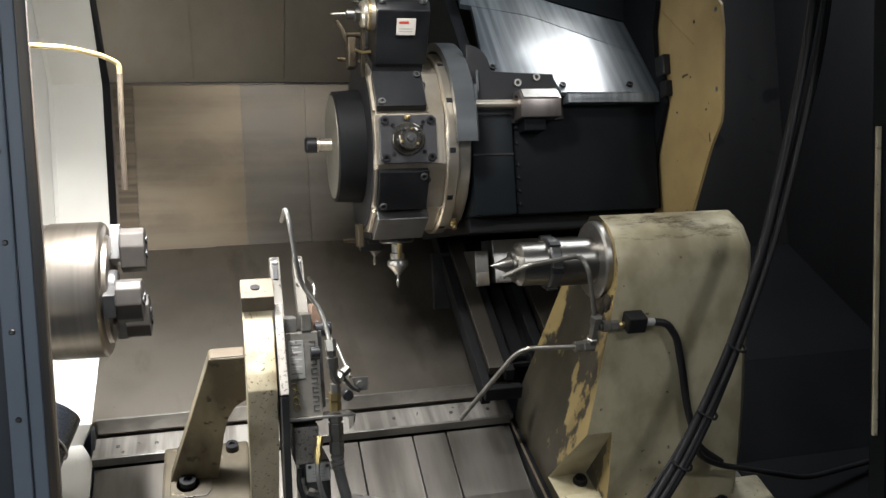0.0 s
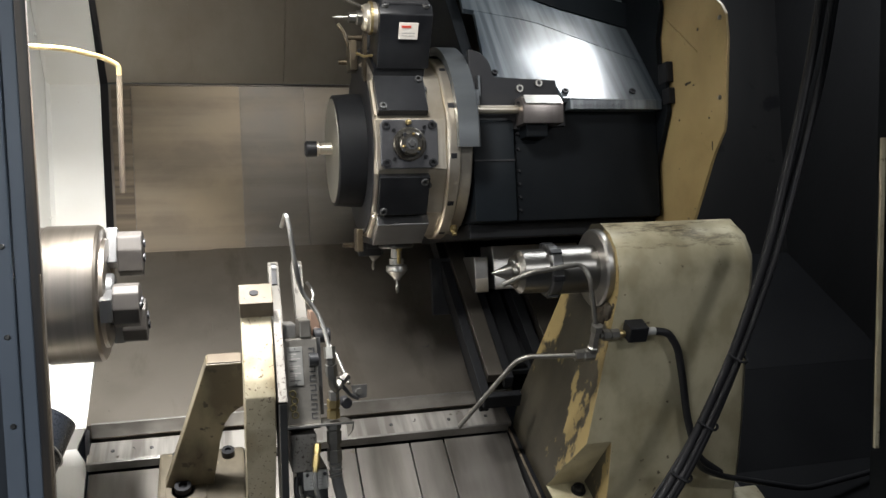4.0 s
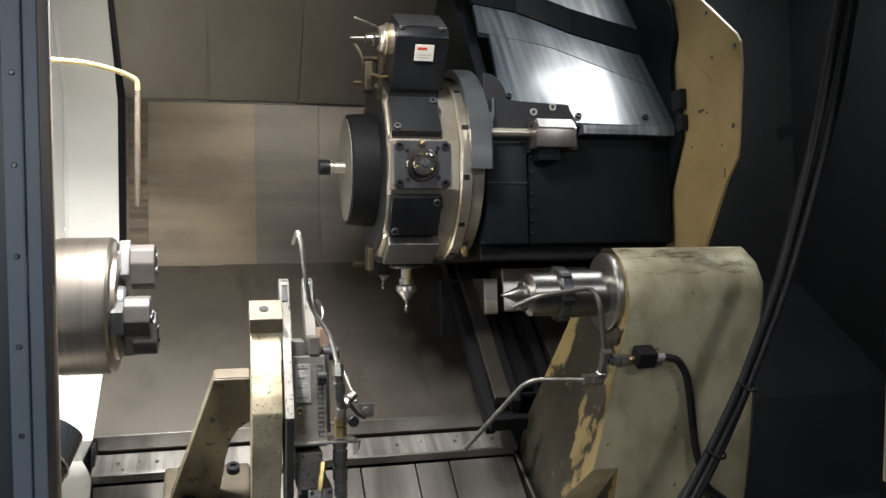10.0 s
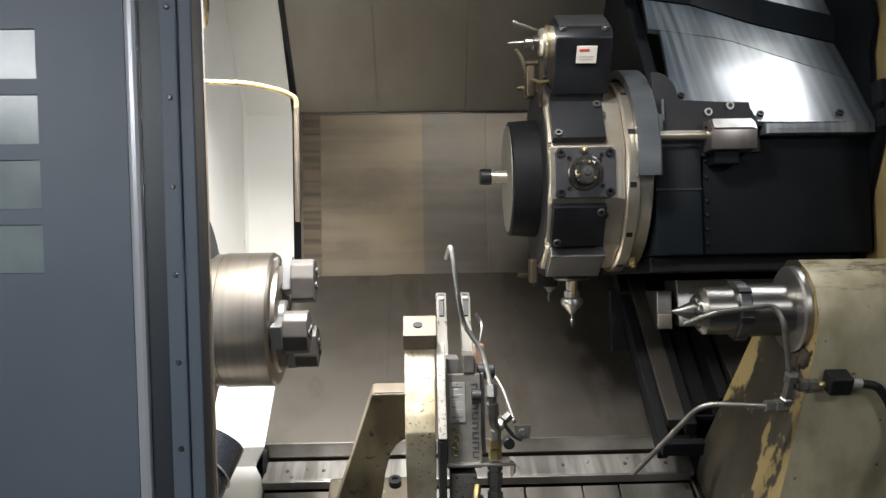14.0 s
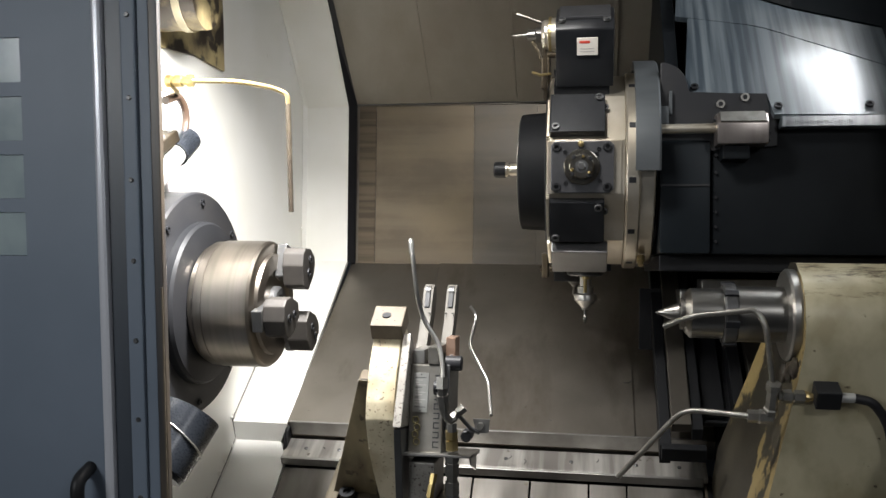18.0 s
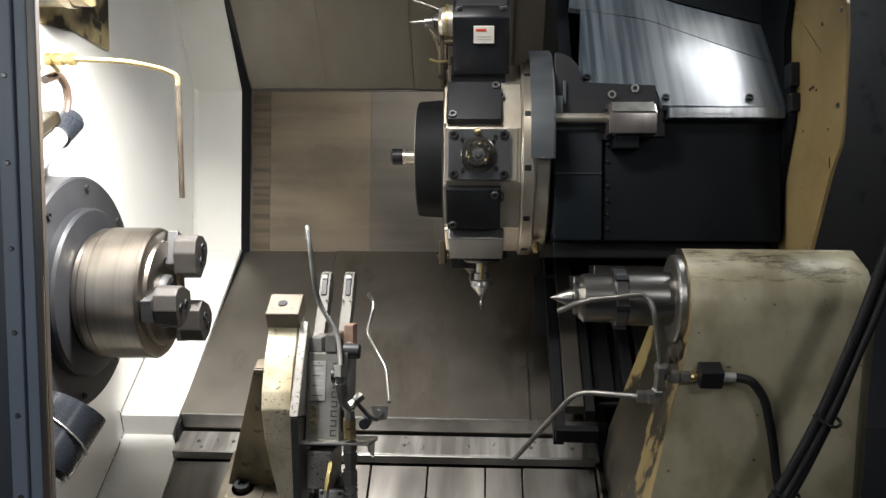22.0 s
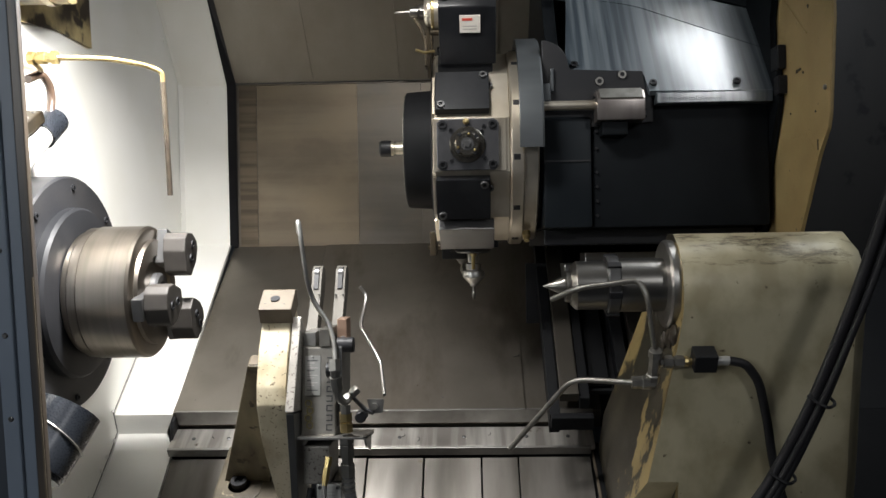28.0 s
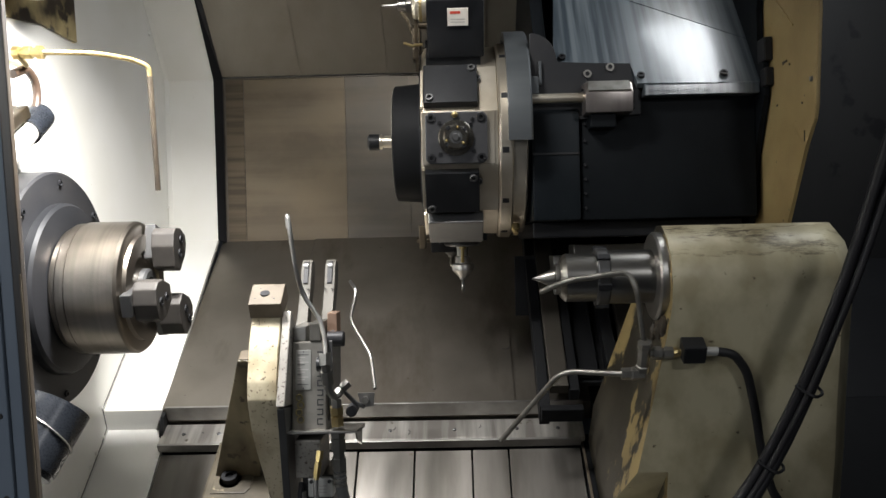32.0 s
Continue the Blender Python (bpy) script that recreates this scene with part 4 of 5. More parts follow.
part("thin_hose", tube([(0.605, -0.163, -0.33), (0.604, -0.165, -0.36), (0.614, -0.16, -0.40), (0.64, -0.15, -0.44), (0.66, -0.14, -0.50)], 0.0045, 10, radius=0.02), HOSEGREY, body, "thin grey hose", smooth=60)
valve_box = part("valve_box", bx((0.586, -0.138, -0.372), (0.631, -0.085, -0.337), 0.004), PROBE, body, "pale grey valve box")
for x in (0.5925, 0.6245):
    part("box_screw", turned([(-0.1405, 0.002), (-0.1405, 0.0034), (-0.137, 0.0034)], (x, 0, -0.3435), "Y", 8), DARKSTEEL, valve_box)
for w in (-0.3525, -0.358, -0.3635):
    part("box_print", bx((0.597, -0.1385, w), (0.619, -0.1375, w + 0.0016)), LABELGREY, valve_box)
hexfit([(0.576, -0.135, -0.362), (0.577, -0.136, -0.374), (0.578, -0.137, -0.378), (0.582, -0.138, -0.392)], 0.0068, "pipe_fitting", FITTING)
hexfit([(0.588, -0.140, -0.386), (0.598, -0.141, -0.390), (0.601, -0.141, -0.391), (0.612, -0.142, -0.396)], 0.0082, "pipe_fitting", FITTINGLIGHT)
hexfit([(0.594, -0.142, -0.402), (0.600, -0.143, -0.408), (0.603, -0.143, -0.410), (0.612, -0.144, -0.418)], 0.0072, "pipe_fitting", FITTINGLIGHT)
part("feed_hose", tube([(0.575, -0.135, -0.345), (0.571, -0.14, -0.372), (0.580, -0.142, -0.398), (0.594, -0.142, -0.404)], 0.005, 10, radius=0.015), RUBBER, body, "black feed hose", smooth=60)
hexfit([(0.664, -0.135, -0.408), (0.680, -0.135, -0.412), (0.684, -0.135, -0.413), (0.698, -0.135, -0.417), (0.702, -0.135, -0.418), (0.722, -0.135, -0.424), (0.726, -0.135, -0.425), (0.745, -0.135, -0.431)], 0.0085, "union", FITTINGLIGHT, "bright pipe union")
for w, r in ((-0.326, 0.0122), (-0.336, 0.0126), (-0.345, 0.0122)):
    part("hose_clip", tube([(0.6435, -0.1415, w), (0.644, -0.141, w - 0.004)], r, 14), FITTINGLIGHT, body)
link = part("link", tube([(0.655, -0.165, -0.178), (0.676, -0.15, -0.205), (0.690, -0.145, -0.212)], 0.004, 8, radius=0.01), DARKSTEEL, body)
part("clamp_plate", prism([(0.678, -0.188), (0.708, -0.188), (0.706, -0.212), (0.684, -0.214)], -0.142, -0.138, "Y", 0.0005), GROUNDDULL, body, "small clamp plate")
part("clamp_bolt", turned([(-0.150, 0.004), (-0.150, 0.0065), (-0.141, 0.0065)], (0.692, 0, -0.2), "Y", 6), FITTINGLIGHT, body)
part("adjuster_cap", turned([(-0.155, 0.008), (-0.153, 0.010), (-0.12, 0.010)], (0.668, 0, -0.218), "Y", 18), BLACK, body, smooth=30)
part("spray_pipe", tube([(0.632, 0.135, -0.002), (0.643, 0.14, -0.018), (0.645, 0.13, -0.03), (0.634, 0.11, -0.082), (0.680, 0.07, -0.150), (0.694, 0.0, -0.205)], 0.0036, 10, radius=0.014), GROUNDDULL, body, "thin bent spray pipe", smooth=60)

# ---- turret ----
TC = Vector((0.0, 0.315, 0.322))      # turret axis in the slanted frame
turret = thing("tool_turret", "twelve sided steel tool turret with black tool plates", "turret", at=RIDE @ Matrix.Translation(TC))
APO = 0.205


def station(k):
    """Pose of a turret face: local z points outwards."""
    a = radians(30 * k - 4)
    out = Vector((0, -math.cos(a), math.sin(a)))
    x = Vector((1, 0, 0))
    y = out.cross(x)
    m = Matrix((x, y, out)).transposed().to_4x4()
    return m @ Matrix.Translation((0, 0, APO))


def faced(name, bm, k, mat, parent, label="", smooth=None):
    bmesh.ops.transform(bm, matrix=station(k), verts=bm.verts)
    return part(name, bm, mat, parent, label, smooth)


drum = bmesh.new()
rr = APO / math.cos(radians(15))
rings = []
for x, r in ((0.765, rr - 0.012), (0.772, rr), (0.924, rr), (0.926, rr - 0.004)):
    rings.append([drum.verts.new((x, -r * math.cos(radians(30 * k + 11)), r * math.sin(radians(30 * k + 11)))) for k in range(12)])
for a, b in zip(rings, rings[1:]):
    for k in range(12):
        drum.faces.new((a[k], a[(k + 1) % 12], b[(k + 1) % 12], b[k]))
drum.faces.new(rings[0])
drum.faces.new(rings[-1])
part("drum", drum, NICKEL, turret, "twelve sided machined drum")
part("drum_end", turned([(0.7625, 0.12), (0.7625, 0.196), (0.7645, 0.199)], n=48), BLACK, turret, "black end face of the drum", smooth=30)
part("index_ring", turned([(0.924, 0.19), (0.926, 0.214), (0.930, 0.217), (0.952, 0.217), (0.955, 0.213), (0.955, 0.207), (0.982, 0.207), (0.985, 0.203)], n=96), NICKEL, turret, "polished index ring", smooth=30)
for k in range(12):
    a = radians(30 * k + 11)
    bm = bx((0.932, -0.006, 0.2115), (0.946, 0.006, 0.2176), 0.001)
    bmesh.ops.transform(bm, matrix=Matrix.Rotation(a, 4, "X"), verts=bm.verts)
    part("ring_notch", bm, BLACK, turret)
part("front_disc", turned([(0.700, 0.125), (0.703, 0.130), (0.755, 0.134), (0.768, 0.134)], n=72), OILSHADE, turret, "black end disc", smooth=30)
part("disc_face", turned([(0.6985, 0.122), (0.7005, 0.122)], n=64), DISCFACE, turret, "dull grey disc face", smooth=30)
part("end_fitting", turned([(0.644, 0.017), (0.668, 0.017), (0.669, 0.012), (0.672, 0.012), (0.673, 0.014), (0.70, 0.014)], (0, 0, 0.006), n=24), NICKEL, turret, "steel end fitting", smooth=30)
part("end_cap", turned([(0.636, 0.015), (0.640, 0.0185), (0.663, 0.0185)], (0, 0, 0.006), n=24), BLACK, turret, "black plug", smooth=30)


def socket_screw(k, x, y, z, r=0.0075, mat=None):
    return faced("socket_screw", turned([(0, r), (0.006, r), (0.007, r * 0.88), (0.007, r * 0.5), (0.002, r * 0.5)], (x, y, z), "Z", 14), k, mat or BLACK, turret, smooth=30)


XM = 0.832      # middle of the tool plates
for k in range(12):
    if k in (0, 2, 9):
        continue
    if k == 10:
        faced("blank_plate", bx((0.775, -0.045, 0.0), (0.892, 0.050, 0.026), 0.002), k, DARKSTEEL, turret, "bare steel tool plate")
        continue
    faced("tool_plate", bx((0.773, -0.047, 0.0), (0.884, 0.047, 0.020), 0.002), k, BLACKPLATE, turret, "black oiled cover plate")
    socket_screw(k, 0.872, 0.036, 0.018, 0.0085, DARKSTEEL)
    socket_screw(k, 0.785, -0.036, 0.018, 0.0085, DARKSTEEL)
    socket_screw(k, 0.884, 0.020, 0.004, 0.0075, DARKSTEEL)
    faced("centre_mark", turned([(0.0195, 0.0025), (0.0203, 0.0025)], (XM + 0.004, 0, 0), "Z", 10), k, BLACK, turret)

# live tool that faces the door
faced("seat_plate", bx((0.7675, -0.054, 0.0), (0.917, 0.054, 0.005), 0.001), 0, NICKEL, turret, "machined seat of the live tool")
faced("holder_flange", prism([(0.776, -0.044), (0.784, -0.052), (0.893, -0.052), (0.902, -0.044), (0.902, 0.044), (0.893, 0.052), (0.784, 0.052), (0.776, 0.044)], 0.0, 0.016, "Z", 0.0015), 0, HOLDER, turret, "dark grey live tool flange")
for x, y in ((0.788, 0.040), (0.889, 0.040), (0.788, -0.040), (0.889, -0.040)):
    socket_screw(0, x, y, 0.014, 0.0088)
for x, y in ((0.805, 0.030), (0.872, 0.036), (0.806, -0.032), (0.874, -0.028), (0.868, 0.026)):
    socket_screw(0, x, y, 0.0125, 0.0042)
faced("collet_collar", turned([(0.015, 0.036), (0.022, 0.036), (0.024, 0.034), (0.024, 0.026), (0.020, 0.024)], (0.838, 0, 0), "Z", 40), 0, COLLET, turret, "turned steel collar", smooth=30)
nut = turned([(0.02, 0.0255), (0.040, 0.0255), (0.043, 0.022), (0.043, 0.013), (0.030, 0.012)], (0.838, 0, 0), "Z", 30)
collet = faced("collet_nut", nut, 0, COLLET, turret, "slotted collet nut", smooth=30)
for j in range(4):
    a = radians(90 * j + 40)
    bm = bx((-0.004, 0.020, 0.034), (0.004, 0.027, 0.044), 0.001)
    bmesh.ops.transform(bm, matrix=Matrix.Translation((0.838, 0, 0)) @ Matrix.Rotation(a, 4, "Z"), verts=bm.verts)
    faced("slot", bm, 0, BLACK, turret)
faced("collet_bore", turned([(0.036, 0.0125), (0.0433, 0.013)], (0.838, 0, 0), "Z", 24), 0, DARKSTEEL, turret)
faced("collet_insert", turned([(0.040, 0.0085), (0.046, 0.0085), (0.047, 0.007)], (0.838, 0, 0), "Z", 6), 0, DARKSTEEL, turret)
faced("coolant_ball", turned([(0.012, 0.003), (0.020, 0.0065), (0.026, 0.0065), (0.030, 0.003)], (0.836, 0.046, 0), "Z", 14), 0, BRASS, turret, "brass coolant nozzle", smooth=60)

# angled live tool at the top
faced("tool_plate", bx((0.778, -0.047, 0.0), (0.893, 0.047, 0.020), 0.002), 2, BLACKPLATE, turret)
tool = faced("angle_head", prism([(-0.052, 0.02), (0.050, 0.02), (0.052, 0.145), (0.040, 0.158), (-0.036, 0.158), (-0.054, 0.143)], 0.783, 0.900, "X", 0.004), 2, BLACKPLATE, turret, "black angled live tool head", smooth=30)
faced("head_cap", bx((0.790, -0.035, 0.1575), (0.893, 0.038, 0.164), 0.002), 2, HOLDER, turret, "bare grey top cap")
for x in (0.796, 0.885):
    for y in (-0.038, 0.034):
        socket_screw(2, x, y, 0.155, 0.008, DARKSTEEL)
faced("maker_label", bx((0.826, -0.0575, 0.090), (0.868, -0.0535, 0.126), 0.0006), 2, LABEL, turret, "white maker's label")
faced("label_mark", bx((0.831, -0.0583, 0.1155), (0.852, -0.0573, 0.1205)), 2, REDMARK, turret, "red mark on the label")
for z in (0.097, 0.103):
    faced("label_line", bx((0.832, -0.0580, z), (0.861, -0.0573, z + 0.002)), 2, LABELGREY, turret)
head = Vector((0.0, -0.005, 0.118))
faced("spindle_nose", turned([(0.752, 0.012), (0.754, 0.026), (0.760, 0.030), (0.766, 0.030), (0.768, 0.034), (0.784, 0.034)], head, "X", 28), 2, NICKEL, turret, "steel tool nose", smooth=30)
faced("nose_ring", turned([(0.768, 0.036), (0.774, 0.036)], head, "X", 28), 2, BRASS, turret, "brass coloured ring")
faced("cutter", turned([(0.690, 0.001), (0.700, 0.0035), (0.722, 0.0035), (0.724, 0.011), (0.740, 0.012), (0.742, 0.016), (0.754, 0.016)], head, "X", 12), 2, GROUND, turret, "small drill in its chuck", smooth=30)
faced("coolant_jet", tube([(0.772, -0.05, 0.05), (0.752, -0.062, 0.052), (0.735, -0.066, 0.06)], 0.003, 8), 2, BRASS, turret)
faced("coolant_jet", tube([(0.757, 0.012, 0.136), (0.728, 0.018, 0.146), (0.700, 0.024, 0.154)], 0.0042, 8), 2, COLLET, turret, smooth=60)

# live tool that points down, and the one behind it
for k, dx, big in ((9, 0.0, 1.0), (8, -0.028, 0.9)):
    if k == 8:
        faced("holder_body", bx((0.79, -0.04, 0.02), (0.87, 0.04, 0.05), 0.004), k, BLACK, turret)
    else:
        faced("holder_flange", bx((0.775, -0.052, 0.0), (0.902, 0.052, 0.016), 0.002), k, BLACKPLATE, turret)
        faced("coil_ring", turned([(0.016, 0.040), (0.026, 0.042), (0.030, 0.038), (0.030, 0.02)], (0.846, 0, 0), "Z", 32), k, DARKSTEEL, turret, smooth=30)
    x = 0.846 + dx
    faced("collet_chuck", turned([(0.02, 0.013), (0.054, 0.013), (0.056, 0.0175 * big), (0.070, 0.0175 * big), (0.072, 0.0235 * big), (0.076, 0.0255 * big), (0.086, 0.0255 * big), (0.089, 0.0225 * big), (0.100, 0.012), (0.104, 0.0085), (0.108, 0.0080), (0.108, 0.004)], (x, 0, 0), "Z", 28), k, GROUNDDULL, turret, "tapered collet chuck", smooth=30)
    faced("end_mill", turned([(0.10, 0.0035), (0.120, 0.0035), (0.124, 0.005), (0.132, 0.005), (0.140, 0.0015)], (x, 0, 0), "Z", 8), k, GROUND, turret, "small end mill")
faced("coolant_stem", tube([(0.846, 0.034, 0.012), (0.846, 0.030, 0.066)], 0.0042, 10), 9, BRASSBRIGHT, turret, "brass coolant stem", smooth=60)
faced("stem_clip", turned([(0.030, 0.0075), (0.036, 0.0075)], (0.846, 0.033, 0), "Z", 12), 9, BRASS, turret)
for k in (11, 10, 1):
    faced("edge_strip", bx((0.766, -0.046, -0.004), (0.7715, 0.046, 0.004), 0.0008), k, NICKEL, turret)
faced("drain_plug", turned([(0.0, 0.009), (0.012, 0.009), (0.014, 0.006), (0.022, 0.006)], (0.962, 0.0, 0.008), "Z", 10), 10, BRASS, turret, "brass drain plug")
# brass jets and clips of the facing tool
for j in range(3):
    a = radians(120 * j + 200)
    faced("clip", turned([(0.041, 0.003), (0.046, 0.003), (0.047, 0.0015)], (0.838 + 0.0195 * math.cos(a), 0.0195 * math.sin(a), 0), "Z", 8), 0, BRASSBRIGHT, turret, "brass clip")
# levers and blocks at the rim of the drum
faced("lever", prism([(-0.05, -0.01), (-0.032, 0.055), (-0.012, 0.115), (0.006, 0.115), (-0.008, 0.05), (-0.016, -0.01)], 0.756, 0.7635, "X", 0.002), 2, BRASSDARK, turret, "thin worn steel lever")
faced("rim_block", bx((0.744, -0.03, -0.02), (0.7635, 0.02, 0.05), 0.003), 3, BRASSDARK, turret, "worn steel block")
faced("rim_block", bx((0.748, -0.02, -0.02), (0.7635, 0.025, 0.035), 0.003), 9, BRASSDARK, turret)
faced("coolant_jet", tube([(0.752, -0.005, 0.02), (0.735, -0.012, 0.07), (0.722, -0.012, 0.09)], 0.0045, 8), 3, BRASSDARK, turret, smooth=60)
# tools on the far side that show past the drum
for k, x in ((4, 0.775), (3, 0.78), (8, 0.77)):
    faced("far_holder", bx((x, -0.035, 0.02), (x + 0.06, 0.035, 0.075), 0.004), k, BLACK, turret)
    faced("far_bit", turned([(x - 0.035, 0.006), (x, 0.008)], (0, 0, 0.06), "X", 10), k, BRASSDARK, turret)

# ---- carriage behind the turret ----
carriage = thing("carriage", "black painted carriage with sloping sheet metal covers", "carriage", at=RIDE)
guard = bmesh.new()
n = 22
for r0, r1 in ((0.224, 0.243),):
    rings = []
    for j in range(n + 1):
        a = radians(-6 + 112 * j / n)
        c, s_ = math.cos(a), math.sin(a)
        rings.append([guard.verts.new((x, TC.y - r * c, TC.z + r * s_)) for x, r in ((0.944, r0), (0.944, r1), (0.989, r1), (0.993, r1 - 0.004), (0.993, r0))])
    for a, b in zip(rings, rings[1:]):
        for k in range(5):
            guard.faces.new((a[k], a[(k + 1) % 5], b[(k + 1) % 5], b[k]))
    guard.faces.new(rings[0])
    guard.faces.new(rings[-1][::-1])
part("curved_guard", guard, GUARD, carriage, "curved dark grey chip guard", smooth=30)
part("gearbox", turned([(0.985, 0.155), (0.99, 0.163), (1.030, 0.163), (1.036, 0.158)], (0, TC.y, TC.z - 0.005), n=72), BLACKPAINT, carriage, "round dark turret housing", smooth=30)
part("gearbox_front", prism([(0.142, 0.135), (0.142, 0.362), (0.165, 0.378), (0.30, 0.42), (0.50, 0.42), (0.50, 0.135)], 0.994, 1.095, bevel=0.008), BLACKPAINT, carriage, smooth=30)
part("joint_line", bx((0.996, 0.139, 0.272), (1.093, 0.143, 0.276)), DARKGREY, carriage)
part("body", prism([(0.155, 0.135), (0.155, 0.398), (0.72, 0.398), (0.72, 0.135)], 1.097, 1.462, bevel=0.006), PITCH, carriage, "black carriage body", smooth=30)
part("body_lower", prism([(0.22, 0.10), (0.22, 0.134), (0.72, 0.134), (0.72, 0.10)], 1.0, 1.45, bevel=0.003), BLACK, carriage)
for w in (0.16, 0.19, 0.22, 0.25, 0.30, 0.335):
    part("edge_bolt", turned([(0.149, 0.003), (0.156, 0.004)], (1.106, 0, w), "Y", 8), BLACK, carriage)
HUB = [(0.995 + 0.055 * math.sin(a), 0.472 + 0.055 * math.cos(a)) for a in [radians(90 * j / 8) for j in range(9)]]
part("bracket_plate", prism([(0.995, 0.345)] + HUB + [(1.052, 0.463), (1.203, 0.459), (1.204, 0.434), (1.208, 0.422), (1.216, 0.414), (1.224, 0.411), (1.224, 0.352), (1.10, 0.345)], 0.148, 0.166, "Y", 0.002), DARKGREY, carriage, "grey bracket plate")
for x, w in ((1.113, 0.438), (1.160, 0.451)):
    part("bracket_screw", turned([(0.141, 0.004), (0.141, 0.0085), (0.150, 0.0085)], (x, 0, w), "Y", 14), FITTING, carriage, smooth=30)
    part("socket", turned([(0.1402, 0.0048), (0.1415, 0.0048)], (x, 0, w), "Y", 8), BLACK, carriage)
part("bracket_tab", bx((1.012, 0.138, 0.418), (1.018, 0.149, 0.466), 0.001), GUARD, carriage)
part("rod", tube([(0.985, 0.125, 0.386), (1.112, 0.125, 0.386)], 0.0098, 20), NICKEL, carriage, "polished guide rod", smooth=60)
part("rod_block", prism([(0.094, 0.350), (0.090, 0.392), (0.106, 0.413), (0.147, 0.415), (0.147, 0.350)], 1.100, 1.197, bevel=0.004), RODBLOCK, carriage, "machined rod support block", smooth=30)
part("rod_block_edge", prism([(0.0875, 0.394), (0.1045, 0.4155), (0.128, 0.417), (0.128, 0.414), (0.1065, 0.4125), (0.0895, 0.3925)], 1.106, 1.191), FITTINGLIGHT, carriage, "light upper edge of the block")
# Foot coloured black to pass for the shade below the block.
part("rod_block_shade_foot", bx((1.112, 0.11, 0.322), (1.165, 0.16, 0.351), 0.003), PITCH, carriage)
for x, w in ((1.098, 0.40), (1.200, 0.375), (1.200, 0.36)):
    part("set_screw", turned([(x - 0.003, 0.003), (x + 0.003, 0.003)], (0, 0.115, w), "X", 8), BLACK, carriage)


def skin(x, w, out=0.0):
    """A point of the sloping front cover, some way out from its sheet."""
    return (x, 0.14 + 0.75 * (w - 0.429) - 0.8 * out, w + 0.6 * out)


cover = loft([skin(1.046, 0.468), skin(1.205, 0.459), skin(1.213, 0.413), skin(1.462, 0.409)], [skin(1.066, 0.668), skin(1.19, 0.640), skin(1.225, 0.629), skin(1.462, 0.515)], thick=(0, 0.010, -0.008))
part("front_cover", cover, COVER, carriage, "glossy streaked blue black front cover")
part("cover_lip", prism([(0.122, 0.386), (0.122, 0.409), (0.130, 0.411), (0.16, 0.398), (0.16, 0.386)], 1.226, 1.460, bevel=0.002), COVER, carriage, "scraped lower lip")
marks = bmesh.new()
for k in range(34):
    x = 1.235 + 0.0037 * k + 0.0008 * math.sin(k * 5.1)
    bx((x, 0.1212, 0.3905 + 0.0015 * math.sin(k * 2.3)), (x + 0.0011, 0.1226, 0.3985 + 0.002 * math.sin(k * 1.7)), bm=marks)
part("scrape_marks", marks, GUARD, carriage, "row of bright scrape marks")
part("guard_tab", bx((0.9935, 0.122, 0.395), (1.010, 0.147, 0.432), 0.002), GUARD, carriage)
facet = loft([(1.039, 0.321, 0.672), (1.19, 0.299, 0.642), (1.225, 0.290, 0.631), (1.462, 0.206, 0.517)], [(1.050, 0.402, 0.768), (1.16, 0.383, 0.745), (1.29, 0.338, 0.684), (1.462, 0.290, 0.622)], thick=(0, 0.010, -0.008))
part("cover_facet", facet, COVER, carriage, "upper facet beyond the crease")
RIDGE = [(1.045, 0.400, 0.772), (1.16, 0.381, 0.748), (1.29, 0.336, 0.687), (1.462, 0.288, 0.625)]
ridge = loft(RIDGE, [(x, v - 0.006, w + 0.060) for x, v, w in RIDGE], thick=(0, 0.03, 0.0))
part("cover_ridge", ridge, BLACKPAINT, carriage, "raised folded ridge")
top = loft([(x, v + 0.004, w + 0.055) for x, v, w in RIDGE], [(x, v + 0.22, w + 0.36) for x, v, w in RIDGE], thick=(0, 0.012, -0.01))
part("upper_cover", top, COVER, carriage, "glossy blue black upper cover")
part("left_cheek", prism([(0.20, 0.38), (0.20, 0.47), (0.345, 0.665), (0.43, 0.77), (0.62, 1.05), (0.85, 1.24), (0.9, 1.0), (0.9, 0.40)], 1.012, 1.040, bevel=0.002), PITCH, carriage)
for x, w in ((1.065, 0.478), (1.222, 0.429), (1.392, 0.429)):
    px, pv, pw = skin(x, w, 0.002)
    bm = turned([(0.0, 0.008), (0.005, 0.008), (0.005, 0.004), (0.002, 0.004)], (0, 0, 0), "Z", 14)
    bmesh.ops.transform(bm, matrix=Matrix.Translation((px, pv, pw)) @ Matrix.Rotation(radians(53.1), 4, "X"), verts=bm.verts)
    part("cover_screw", bm, BLACK, carriage)
part("end_frame", prism([(0.217, 0.089), (0.168, 0.266), (0.104, 0.378), (0.110, 0.470), (0.142, 0.495), (0.143, 0.56), (0.117, 0.625), (0.134, 0.70), (0.30, 0.95), (0.9, 1.25), (0.95, 0.089)], 1.4625, 1.474, bevel=0.002), PITCH, carriage)
side = part("end_panel", prism([(-0.016, 0.649), (-0.110, 0.567), (-0.124, 0.545), (-0.127, 0.49), (-0.106, 0.325), (-0.098, 0.30), (-0.055, 0.258), (0.06, 0.084), (0.17, -0.05), (0.25, -0.20), (0.31, -0.31), (0.60, -0.31), (0.56, -0.05), (0.36, 0.085), (0.36, 0.70), (0.24, 0.86), (0.12, 0.765)], 1.478, 1.485, bevel=0.002), YELLOW, carriage, "aged yellow sheet metal end panel")
